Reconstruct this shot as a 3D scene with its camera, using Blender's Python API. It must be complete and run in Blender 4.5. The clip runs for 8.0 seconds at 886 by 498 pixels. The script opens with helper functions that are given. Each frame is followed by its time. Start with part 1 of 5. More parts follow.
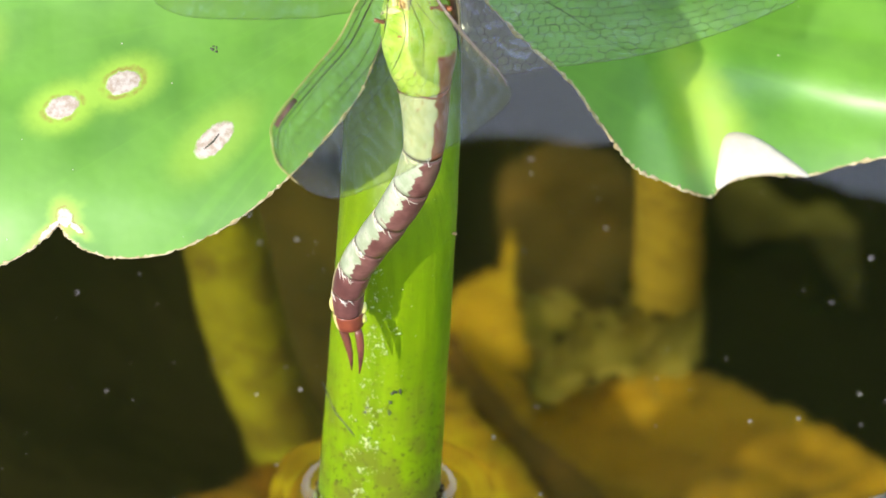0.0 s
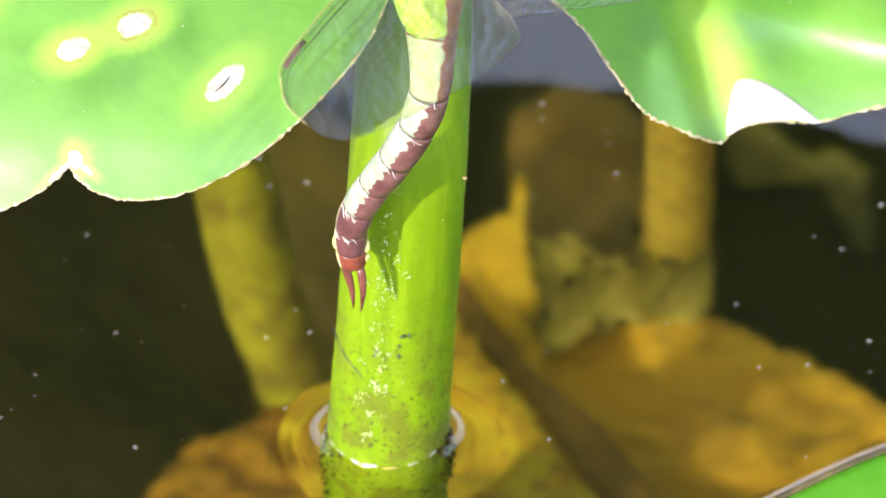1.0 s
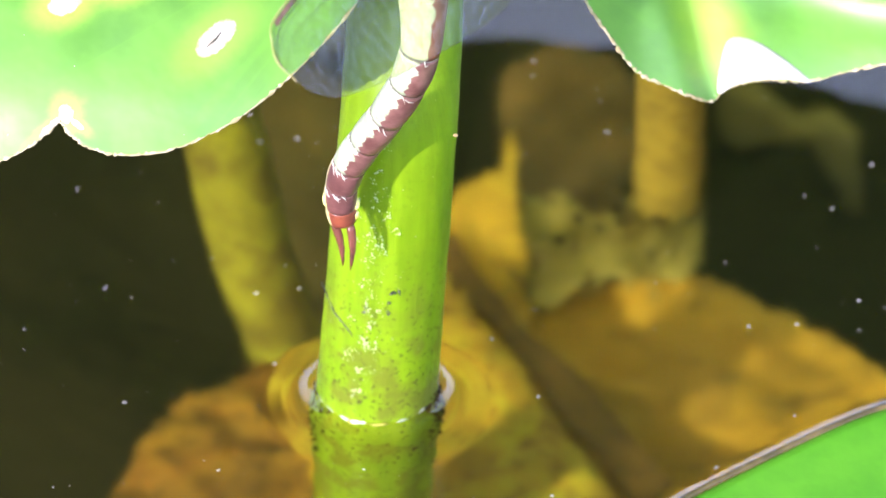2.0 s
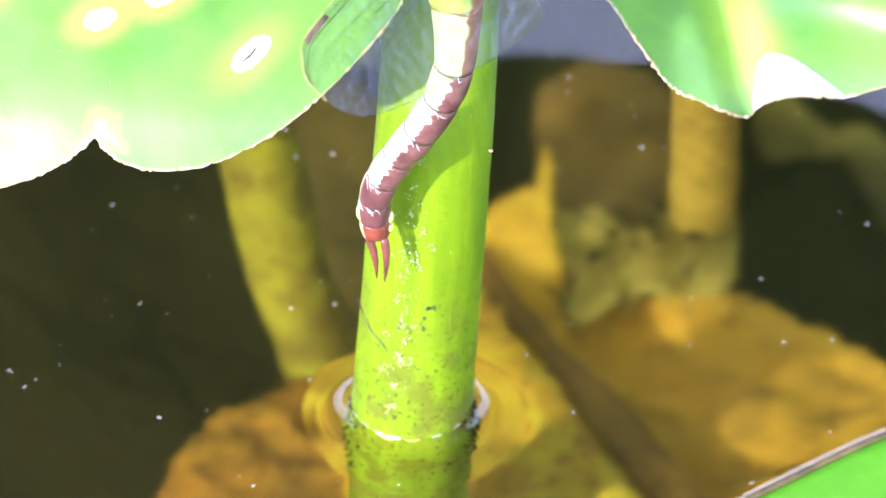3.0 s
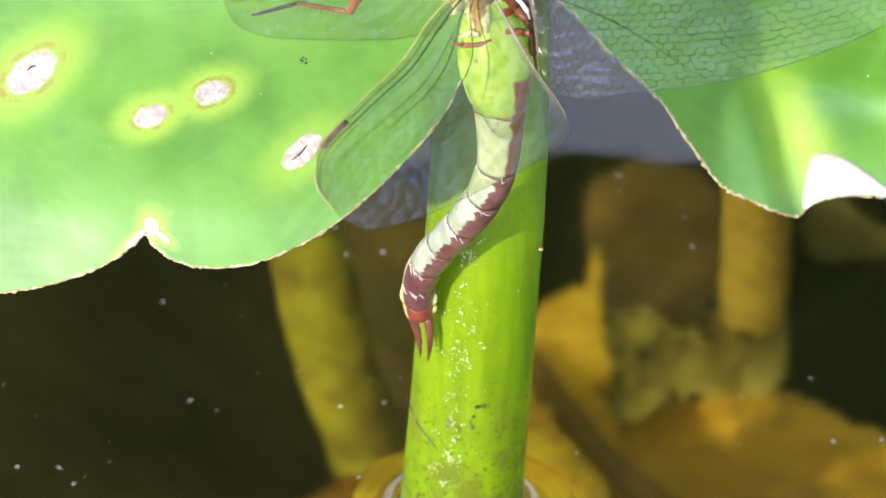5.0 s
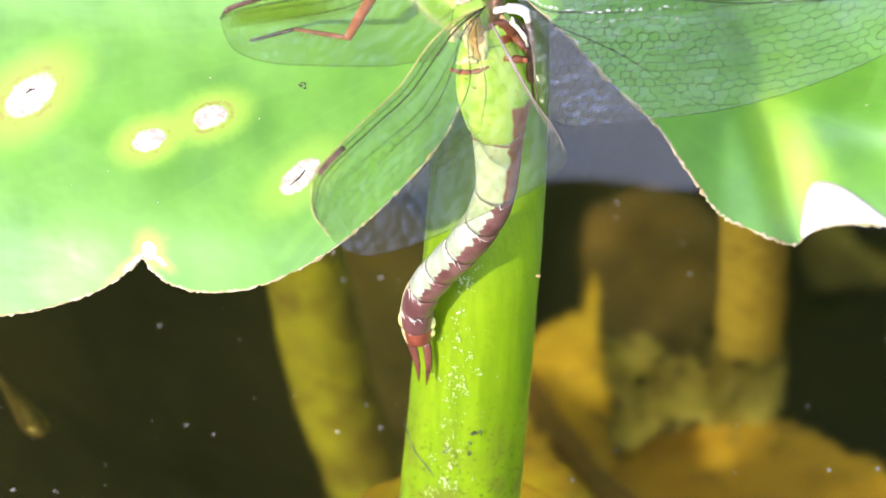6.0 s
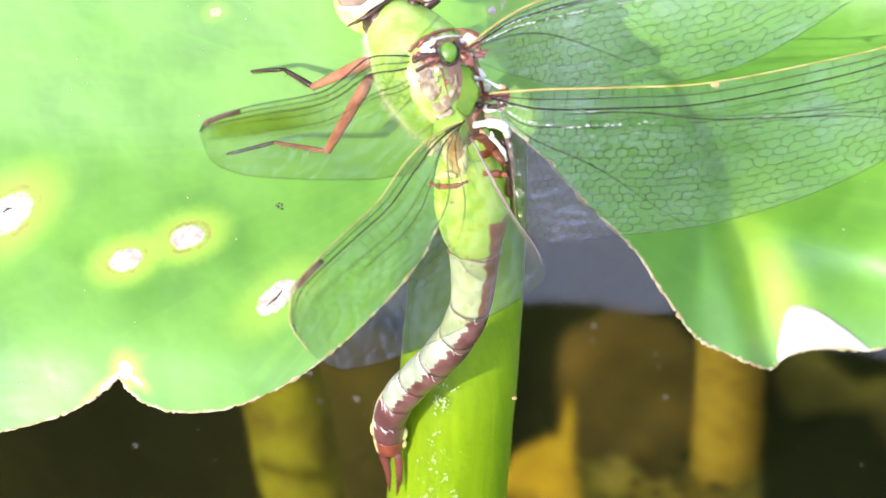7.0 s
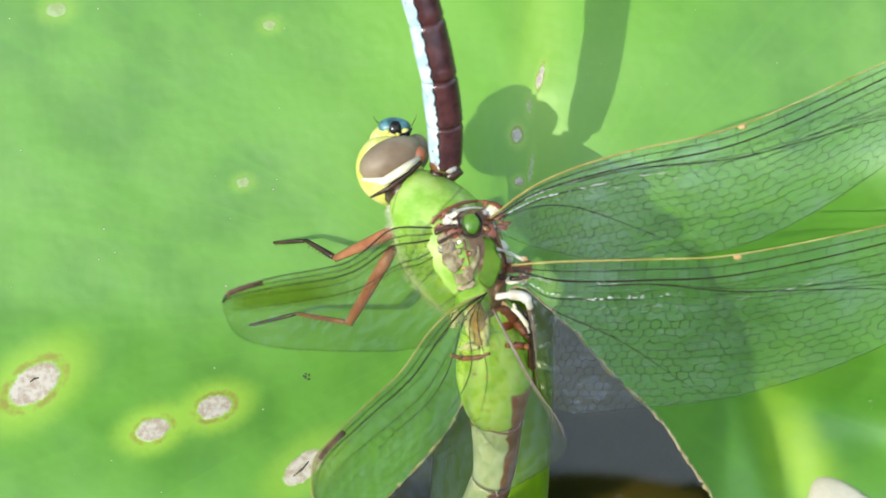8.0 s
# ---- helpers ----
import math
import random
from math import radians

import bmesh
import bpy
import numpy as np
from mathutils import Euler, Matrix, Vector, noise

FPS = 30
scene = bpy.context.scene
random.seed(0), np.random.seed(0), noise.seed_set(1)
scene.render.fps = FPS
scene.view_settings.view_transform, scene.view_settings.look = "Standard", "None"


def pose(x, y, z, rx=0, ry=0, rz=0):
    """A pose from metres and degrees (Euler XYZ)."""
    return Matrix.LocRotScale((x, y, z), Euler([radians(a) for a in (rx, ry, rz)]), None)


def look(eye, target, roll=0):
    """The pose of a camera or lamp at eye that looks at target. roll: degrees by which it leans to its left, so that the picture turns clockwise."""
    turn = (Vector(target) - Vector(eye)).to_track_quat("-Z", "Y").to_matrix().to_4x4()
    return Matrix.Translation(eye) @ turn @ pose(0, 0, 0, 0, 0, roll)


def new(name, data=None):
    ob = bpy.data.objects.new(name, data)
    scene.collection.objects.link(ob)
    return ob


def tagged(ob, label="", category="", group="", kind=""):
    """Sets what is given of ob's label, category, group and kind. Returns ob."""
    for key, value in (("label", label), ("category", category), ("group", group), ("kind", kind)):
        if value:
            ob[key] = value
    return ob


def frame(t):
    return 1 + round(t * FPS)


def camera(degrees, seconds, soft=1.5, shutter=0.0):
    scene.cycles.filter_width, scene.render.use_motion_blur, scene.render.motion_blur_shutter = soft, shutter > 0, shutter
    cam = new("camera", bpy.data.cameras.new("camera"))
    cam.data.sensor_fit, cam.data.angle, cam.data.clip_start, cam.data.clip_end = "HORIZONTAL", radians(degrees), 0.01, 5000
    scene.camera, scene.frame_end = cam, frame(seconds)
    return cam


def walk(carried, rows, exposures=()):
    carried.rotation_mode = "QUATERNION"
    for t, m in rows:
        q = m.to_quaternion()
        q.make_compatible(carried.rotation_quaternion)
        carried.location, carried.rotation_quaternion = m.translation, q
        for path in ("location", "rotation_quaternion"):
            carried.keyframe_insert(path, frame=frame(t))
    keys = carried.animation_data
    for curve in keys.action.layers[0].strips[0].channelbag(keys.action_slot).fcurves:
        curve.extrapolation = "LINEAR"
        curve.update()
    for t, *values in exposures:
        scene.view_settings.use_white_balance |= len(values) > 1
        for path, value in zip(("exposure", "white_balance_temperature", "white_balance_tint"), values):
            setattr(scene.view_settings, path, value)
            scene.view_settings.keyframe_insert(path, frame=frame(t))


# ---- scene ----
MM = 0.001
DIST, DROP = 1.5, 35.0                      # metres from the stalk's foot, degrees by which the lens looks down
SE, CE = math.sin(radians(DROP)), math.cos(radians(DROP))
EYE = Vector((-7.44, -CE * 1500 + SE * 28.0, SE * 1500 + CE * 28.0)) * MM


def at(u, v, w):
    """A place: u mm to the right, v mm up the slant and w mm off the slant plane through the stalk's foot."""
    k = 1 - w / 1500
    u, v = -7.44 + (u + 7.44) * k, 28.0 + (v - 28.0) * k
    return Vector((u, v * SE - w * CE, v * CE + w * SE)) * MM


cam = camera(3.742, 8.0)
cam.data.dof.use_dof, cam.data.dof.focus_distance, cam.data.dof.aperture_fstop = True, 1.458, 42.0
PATH = [  # seconds, what the lens is aimed at (mm on the slant plane), lean in degrees
    (0.0, 7.45, 26.46, -0.47),
    (0.5, 5.36, 25.04, -0.40),
    (0.7, 4.90, 21.75, -0.30),
    (1.0, 6.27, 20.30, -0.13),
    (1.5, 6.32, 19.63, -0.13),
    (1.7, 7.30, 17.75, 0.03),
    (2.8, 5.83, 14.15, 0.47),
    (3.0, 3.46, 17.26, 0.18),
    (3.1, 1.16, 20.17, 0.28),
    (3.2, -2.74, 25.83, 0.22),
    (3.3, -4.32, 29.38, 0.12),
    (3.4, -5.19, 31.50, 0.05),
    (3.5, -5.36, 32.31, 0.02),
    (4.0, -6.86, 32.13, -0.15),
    (4.5, -7.44, 28.00, 0.00),
    (4.7, -4.79, 27.73, 0.08),
    (5.8, -1.17, 30.63, 0.58),
    (6.0, -1.81, 31.00, 0.64),
    (6.5, -1.49, 33.91, 0.86),
    (7.0, 0.62, 44.49, 1.07),
    (7.5, 0.27, 53.87, 1.16),
    (8.0, -2.67, 63.34, 1.13),
]
LIGHT = [(0.0, -0.12, 6550, 20), (0.5, 0.13, 6450, 24), (1.0, 0.36, 6300, 28), (1.7, 0.48, 6050, 30), (2.8, 0.76, 5750, 33), (3.0, 0.83, 5700, 36), (3.2, 0.93, 5600, 38), (3.5, 0.7, 5550, 40), (4.0, 0.2, 6000, 33), (4.5, 0.0, 6300, 28), (5.8, 0.22, 6250, 29), (6.5, 0.36, 6150, 31), (7.0, 0.23, 6200, 30), (7.5, -0.25, 6400, 17), (8.0, -0.6, 6550, 7)]
walk(cam, [(t, look(EYE, at(u, v, 0), roll)) for t, u, v, roll in PATH], LIGHT)

# ---- sky and sun ----
SUN_TO = Vector((-0.75, -0.962, 0.369)).normalized()
world = bpy.data.worlds.new("sky")
scene.world = world
world.use_nodes = True
wn = world.node_tree.nodes
sky = wn.new("ShaderNodeTexSky")
sky.sky_type, sky.sun_disc = "NISHITA", False
sky.sun_elevation = math.asin(SUN_TO.z)
sky.sun_rotation = math.atan2(SUN_TO.x, SUN_TO.y)
sky.dust_density = 2.5
# bright summer haze, thickest towards the horizon
wl = world.node_tree.links
tc, sep, mr, haze = wn.new("ShaderNodeTexCoord"), wn.new("ShaderNodeSeparateXYZ"), wn.new("ShaderNodeMapRange"), wn.new("ShaderNodeBackground")
wl.new(tc.outputs["Generated"], sep.inputs[0])
wl.new(sep.outputs[2], mr.inputs[0])
mr.inputs[1].default_value, mr.inputs[2].default_value, mr.inputs[3].default_value, mr.inputs[4].default_value = 0.60, 0.84, 2.65, 0.06
haze.inputs[0].default_value = (0.66, 0.80, 1.0, 1)
wl.new(mr.outputs[0], haze.inputs[1])
added = wn.new("ShaderNodeAddShader")
wl.new(sky.outputs[0], wn["Background"].inputs[0])
wl.new(wn["Background"].outputs[0], added.inputs[0])
wl.new(haze.outputs[0], added.inputs[1])
wl.new(added.outputs[0], wn["World Output"].inputs[0])
wn["Background"].inputs[1].default_value = 0.13
sun = new("sun", bpy.data.lights.new("sun", "SUN"))
sun.data.energy, sun.data.angle, sun.data.color = 4.8, radians(0.53), (1.0, 0.95, 0.86)
sun.matrix_world = look(SUN_TO * 3, (0, 0, 0))


# ---- materials ----
class Mat:
    """A small helper round one node material."""

    def __init__(self, name):
        self.m = bpy.data.materials.new(name)
        self.m.use_nodes = True
        self.t = self.m.node_tree
        self.b = self.t.nodes["Principled BSDF"]
        self.out = self.t.nodes["Material Output"]

    def node(self, kind, **kw):
        n = self.t.nodes.new("ShaderNode" + kind)
        for k, v in kw.items():
            if k in n.inputs:
                n.inputs[k].default_value = v
        return n

    def link(self, a, b):
        self.t.links.new(a, b)

    def coord(self, which="Object"):
        return self.node("TexCoord").outputs[which]

    def noise(self, scale, detail=4.0, vec=None, rough=0.55):
        n = self.node("TexNoise", Scale=scale, Detail=detail, Roughness=rough)
        self.link(vec if vec is not None else self.coord(), n.inputs["Vector"])
        return n.outputs["Fac"]

    def mix(self, fac, a, b, blend="MIX"):
        n = self.t.nodes.new("ShaderNodeMix")
        n.data_type, n.blend_type = "RGBA", blend
        for sock, val in ((n.inputs[0], fac), (n.inputs[6], a), (n.inputs[7], b)):
            if isinstance(val, (int, float)):
                sock.default_value = val
            elif isinstance(val, tuple):
                sock.default_value = (*val, 1)
            else:
                self.link(val, sock)
        return n.outputs[2]

    def math(self, op, a, b=0.0):
        n = self.t.nodes.new("ShaderNodeMath")
        n.operation = op
        for sock, val in ((n.inputs[0], a), (n.inputs[1], b)):
            if isinstance(val, (int, float)):
                sock.default_value = val
            else:
                self.link(val, sock)
        return n.outputs[0]

    def step(self, val, lo, hi):
        n = self.t.nodes.new("ShaderNodeMapRange")
        n.interpolation_type = "SMOOTHSTEP"
        self.link(val, n.inputs[0])
        n.inputs[1].default_value, n.inputs[2].default_value = lo, hi
        return n.outputs[0]

    def bump(self, height, strength, dist):
        n = self.node("Bump", Strength=strength, Distance=dist)
        self.link(height, n.inputs["Height"])
        self.link(n.outputs[0], self.b.inputs["Normal"])

    def colour(self, c):
        if isinstance(c, tuple):
            self.b.inputs["Base Color"].default_value = (*c, 1)
        else:
            self.link(c, self.b.inputs["Base Color"])

    def set(self, **kw):
        for k, v in kw.items():
            self.b.inputs[k.replace("_", " ")].default_value = v
        return self


def simple(name, a, b, scale, rough=0.5, bump=0.3, dist=0.0001, **kw):
    """Two tones mixed by noise, with fine relief."""
    m = Mat(name)
    m.colour(m.mix(m.step(m.noise(scale), 0.35, 0.65), a, b))
    m.set(Roughness=rough, **kw)
    m.bump(m.noise(scale * 4), bump, dist)
    return m.m


def sodden(name, a, b, stain, scale, soft=0.016, blot=0.5):
    """Rotting plant matter: two tones, dark stains and silt."""
    m = Mat(name)
    base = m.mix(m.step(m.noise(scale, 5), 0.35, 0.65), a, b)
    base = m.mix(m.math("MULTIPLY", m.step(m.noise(scale * 2.6, 5), 0.50, 0.66), blot), base, stain)
    base = m.mix(m.math("MULTIPLY", m.step(m.noise(scale * 0.4, 3), 0.48, 0.68), 0.8 * blot), base, stain)
    m.colour(base)
    m.set(Roughness=0.85, Subsurface_Weight=1.0, Subsurface_Scale=soft, Subsurface_Radius=(1.0, 0.8, 0.5))
    m.b.subsurface_method = "BURLEY"
    m.bump(m.noise(scale * 5, 5), 0.6, 0.0008)
    return m.m


# ---- mesh helpers ----
def part(name, bm, material, parent, label="", smooth=True):
    me = bpy.data.meshes.new(name)
    bm.to_mesh(me)
    bm.free()
    for p in me.polygons:
        p.use_smooth = smooth
    for m in (material if isinstance(material, (list, tuple)) else [material]):
        me.materials.append(m)
    ob = new(name, me)
    if parent is not None:
        ob.parent = parent
        ob.matrix_parent_inverse = Matrix.Identity(4)
    if label:
        tagged(ob, label)
    return ob


def empty(name, label, category, m=None, **kw):
    ob = new(name)
    ob.empty_display_size = 0.002
    if m is not None:
        ob.matrix_world = m
    return tagged(ob, label, category, **kw)


def spline(pts, n, closed=False):
    """Catmull-Rom through tuples of any length, n samples a span."""
    P = [np.array(p, float) for p in pts]
    out, k = [], len(P)
    for i in range(k if closed else k - 1):
        if closed:
            a, b, c, d = P[i - 1], P[i], P[(i + 1) % k], P[(i + 2) % k]
        else:
            b, c = P[i], P[i + 1]
            a, d = (P[i - 1] if i else 2 * b - c), (P[i + 2] if i + 2 < k else 2 * c - b)
        for j in range(n):
            t = j / n
            out.append(0.5 * (2 * b + (c - a) * t + (2 * a - 5 * b + 4 * c - d) * t * t + (3 * b - a - 3 * c + d) * t ** 3))
    if not closed:
        out.append(P[-1])
    return out


def tube(spine, radii, seg=20, caps=True, facing=None, flat=1.0, bm=None, wob=0.0):
    """A round skin along a line; its UV runs round (0.5 faces the given way) and along."""
    fresh = bm is None
    bm = bm or bmesh.new()
    uv = bm.loops.layers.uv.verify()
    spine = [Vector(p) for p in spine]
    facing = facing or (EYE - spine[0]).normalized()
    rings, n = [], len(spine)
    for i, (p, r) in enumerate(zip(spine, radii)):
        d = (spine[min(i + 1, n - 1)] - spine[max(i - 1, 0)]).normalized()
        f = (facing - d * facing.dot(d)).normalized()
        s = f.cross(d)
        ring = []
        for j in range(seg):
            a = 2 * math.pi * (j / seg - 0.5)
            k = 1 + wob * noise.noise((p + f * math.cos(a) * r + s * math.sin(a) * r) * 300)
            ring.append(bm.verts.new(p + f * math.cos(a) * r * flat * k + s * math.sin(a) * r * k))
        rings.append(ring)
    for i in range(n - 1):
        for j in range(seg):
            q = (j + 1) % seg
            fa = bm.faces.new((rings[i][j], rings[i][q], rings[i + 1][q], rings[i + 1][j]))
            for lo, c in zip(fa.loops, ((j, i), (j + 1, i), (j + 1, i + 1), (j, i + 1))):
                lo[uv].uv = (c[0] / seg, c[1] / (n - 1))
    if caps:
        bm.faces.new(rings[0][::-1])
        bm.faces.new(rings[-1])
    if fresh:
        bmesh.ops.recalc_face_normals(bm, faces=bm.faces[:])
    return bm


def ball(c, r3, rot=None, seg=16, bm=None):
    """An ellipsoid, its radii along the axes of rot."""
    bm = bm or bmesh.new()
    c, rot = Vector(c), rot or Matrix.Identity(3)
    rows = max(4, seg * 2 // 3)

    def vert(a, b):
        return bm.verts.new(c + rot @ Vector((r3[0] * math.sin(b) * math.cos(a), r3[1] * math.sin(b) * math.sin(a), r3[2] * math.cos(b))))

    top, low = vert(0, 0), vert(0, math.pi)
    rings = [[vert(2 * math.pi * i / seg, math.pi * k / rows) for i in range(seg)] for k in range(1, rows)]
    for i in range(seg):
        j = (i + 1) % seg
        bm.faces.new((top, rings[0][i], rings[0][j]))
        bm.faces.new((low, rings[-1][j], rings[-1][i]))
        for p, q in zip(rings, rings[1:]):
            bm.faces.new((p[i], q[i], q[j], p[j]))
    return bm


def sight(u, v):
    d = (at(u, v, 0) - EYE).normalized()
    return d


def on_plane(u, v, p, n):
    d = sight(u, v)
    return EYE + d * ((p - EYE).dot(n) / d.dot(n))


def under(u, v, z):
    """Where the line of sight, bent at the water, comes z mm under it."""
    d = sight(u, v)
    p = EYE - d * (EYE.z / d.z)
    h = Vector((d.x, d.y, 0)) / 1.333
    down = Vector((h.x, h.y, -math.sqrt(1 - h.length_squared)))
    return p + down * (z * MM / -down.z)


# ---- water and bottom ----
STEM_LEAN = 0.075
STEM_R = 6.7 * MM
PAD_C, PAD_R = Vector((91, -72, 0)) * MM, 74.5 * MM

m = Mat("pond water")
m.t.nodes.remove(m.b)
bp = m.node("Bump", Strength=0.10, Distance=0.0006)
m.link(m.noise(55, 2), bp.inputs["Height"])
thru = m.node("BsdfRefraction", Color=(0.82, 0.77, 0.215, 1), Roughness=0.165, IOR=1.333)
shine = m.node("BsdfGlossy", Color=(1, 1, 1, 1), Roughness=0.02)
fr = m.node("Fresnel", IOR=1.333)
both = m.node("MixShader")
for n in (thru, shine, fr):
    m.link(bp.outputs[0], n.inputs["Normal"])
m.link(fr.outputs[0], both.inputs[0])
silt, murk = m.node("BsdfDiffuse", Color=(0.28, 0.34, 0.15, 1)), m.node("MixShader", Fac=0.015)
m.link(thru.outputs[0], murk.inputs[1])
m.link(silt.outputs[0], murk.inputs[2])
m.link(murk.outputs[0], both.inputs[1])
m.link(shine.outputs[0], both.inputs[2])
m.link(both.outputs[0], m.out.inputs[0])
WATER = m.m


def water_axis(fine_lo, fine_hi, lo, hi):
    a = [-8.0, -3.0, -1.0, -0.4]
    x, out = lo, []
    while x < hi:
        out.append(x)
        x += 0.0006 if fine_lo <= x < fine_hi else 0.002
    return a + out + [0.4, 1.0, 3.0, 8.0]


def pad_radius(a):
    return PAD_R * (1 + 0.012 * math.sin(5 * a + 1) + 0.006 * math.sin(13 * a))


def water_height(x, y):
    r = math.hypot(x, y)
    e = max(r - STEM_R, 0) / MM
    z = 1.9 * MM * math.exp(-e / 1.6) - 1.6 * MM * math.exp(-(r / 0.03) ** 2)
    z += 0.15 * MM * math.exp(-((e - 4.6) / 1.3) ** 2) + 0.05 * MM * math.sin(e * 0.9) * math.exp(-r / 0.02)
    dx, dy = x - PAD_C.x, y - PAD_C.y
    e = math.hypot(dx, dy) - pad_radius(math.atan2(dy, dx))
    if e > 0:
        z += 2.0 * MM * math.exp(-e / (1.7 * MM))
    elif e > -0.08:
        z += max(-0.6 * MM, 2.0 * MM + e * 1.6)
    return z


def water():
    xs, ys = water_axis(-0.018, 0.018, -0.2, 0.2), water_axis(-0.018, 0.018, -0.16, 0.24)
    bm = bmesh.new()
    rows = [[bm.verts.new((x, y, water_height(x, y))) for x in xs] for y in ys]
    for r, q in zip(rows, rows[1:]):
        for i in range(len(xs) - 1):
            bm.faces.new((r[i], r[i + 1], q[i + 1], q[i]))
    ob = part("water", bm, WATER, None)
    ob.visible_shadow = False
    return tagged(ob, "still brownish pond water with a meniscus round the stalk", "water", kind="structure")


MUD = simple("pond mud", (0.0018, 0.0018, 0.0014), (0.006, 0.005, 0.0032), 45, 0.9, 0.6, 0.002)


def pond_bed():
    bm = bmesh.new()
    xs = [-8, -2, -0.3] + [i * 0.006 for i in range(-34, 35)] + [0.3, 2, 8]
    rows = []
    for y in xs:
        rows.append([bm.verts.new((x, y, -0.066 + 0.006 * noise.noise((x * 30, y * 30, 1)) if abs(x) < 0.25 and abs(y) < 0.25 else -0.066)) for x in xs])
    for r, q in zip(rows, rows[1:]):
        for i in range(len(xs) - 1):
            bm.faces.new((r[i], r[i + 1], q[i + 1], q[i]))
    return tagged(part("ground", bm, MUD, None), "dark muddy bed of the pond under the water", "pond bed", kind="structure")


ADDED_BANK = simple("added bank greenery", (0.012, 0.03, 0.008), (0.05, 0.09, 0.02), 3.0, 0.9, 0.8, 0.05)


def bank():
    """Unseen overgrown shore added round the pond to cut low skylight, tallest on one side."""
    bm = bmesh.new()
    n, rows = 160, []
    for k, (rad, z) in enumerate(((6.2, -0.07), (6.3, 0.3), (6.6, 0.8), (7.0, 1.2), (7.4, 1.4), (7.7, -0.07))):
        rows.append([])
        for i in range(n):
            a = 2 * math.pi * i / n
            tall = 1 + 0.4 * math.exp(-((a + math.pi) % (2 * math.pi) - math.pi) ** 2 / 0.7) if z > 0 else 1
            g = 0.35 * noise.noise((math.cos(a) * 6, math.sin(a) * 6, k * 0.7)) + 0.25 * noise.noise((math.cos(a) * 22, math.sin(a) * 22, k))
            rows[-1].append(bm.verts.new((math.cos(a) * (rad + g), math.sin(a) * (rad + g), z * tall + (0.5 * g if 0 < k < 5 else 0))))
    for p, q in zip(rows, rows[1:]):
        for i in range(n):
            j = (i + 1) % n
            bm.faces.new((p[i], q[i], q[j], p[j]))
    return tagged(part("backdrop", bm, ADDED_BANK, None), "unseen dark green bank added round the pond to cut low skylight", "bank", kind="structure")


water()
pond_bed()
bank()

# ---- the standing leaf and its stalk ----
LEAF_TILT = 50.0
LD = Vector((0, math.cos(radians(LEAF_TILT)), math.sin(radians(LEAF_TILT))))
LN = Vector((0, -LD.z, LD.y))
APEX = at(5.1, 59.3, 41.5)
CENTRE = (5.1, 81.8)


BEND_FROM = 40.0


def arch_table():
    y, z, out = BEND_FROM * LD.y, BEND_FROM * LD.z, []
    for i in range(400):
        out.append((y, z))
        a = radians(LEAF_TILT - min(95.0, i * 0.95))
        y, z = y + math.cos(a), z + math.sin(a)
    return out


ARCH = arch_table()


def arch(q):
    """How far back and up the blade has come q mm above the stalk's top; beyond the shoulder it arches over and droops."""
    k = q - BEND_FROM
    (a, b), (c, d) = ARCH[int(k)], ARCH[int(k) + 1]
    k -= int(k)
    return a + (c - a) * k, b + (d - b) * k


def leaf_pt(u, v, h=0.0):
    """On the leaf's mean plane, then h mm towards the eye."""
    p = on_plane(u, v, APEX, LN)
    q = (p - APEX).dot(LD) / MM
    if q > BEND_FROM:
        p = APEX + Vector(((p - APEX).x, *(x * MM for x in arch(q))))
    return p + (EYE - p).normalized() * (h * MM)


def leaf_pq(u, v):
    p = on_plane(u, v, APEX, LN) - APEX
    return p.x / MM, p.dot(LD) / MM


def gauss(x, s):
    return math.exp(-(x / s) ** 2)


RIDGE = [leaf_pq(*q) for q in ((35.2, 53.9), (38.4, 47.7), (39.4, 42.7), (39.5, 37.1))]
FOLD = [leaf_pq(*q) for q in ((19.4, 85.5), (26.3, 63.8), (29.3, 56.3), (31.6, 50.1), (33.3, 45.6), (34.6, 42.6), (35.7, 38.8), (36.4, 35.7), (37.6, 32.0))]
DIP = [leaf_pq(*q) for q in ((37.3, 47.4), (46.7, 43.7), (59.2, 41.2))]
TURN = [leaf_pq(*q) for q in ((24.0, 66.0), (28.0, 60.0), (31.5, 55.5), (36.0, 51.5), (42.0, 49.3), (50.0, 47.8), (62.0, 46.5), (90.0, 46.0))]
CURL = leaf_pq(42.9, 34.9)


def ease(x):
    x = min(1.0, max(0.0, x))
    return x * x * (3 - 2 * x)


def near_line(p, q, line):
    best = 1e9
    for (a, b), (c, d) in zip(line, line[1:]):
        L = (c - a) ** 2 + (d - b) ** 2
        t = min(1, max(0, ((p - a) * (c - a) + (q - b) * (d - b)) / L))
        best = min(best, math.hypot(p - a - t * (c - a), q - b - t * (d - b)))
    return best


def side_of(p, q, line):
    """Distance from the line, positive beyond it."""
    best, sign = 1e9, 1
    for (a, b), (c, d) in zip(line, line[1:]):
        L = (c - a) ** 2 + (d - b) ** 2
        t = min(1, max(0, ((p - a) * (c - a) + (q - b) * (d - b)) / L))
        g = math.hypot(p - a - t * (c - a), q - b - t * (d - b))
        if g < best:
            best, sign = g, 1 if (c - a) * (q - b) - (d - b) * (p - a) > 0 else -1
    return best * sign


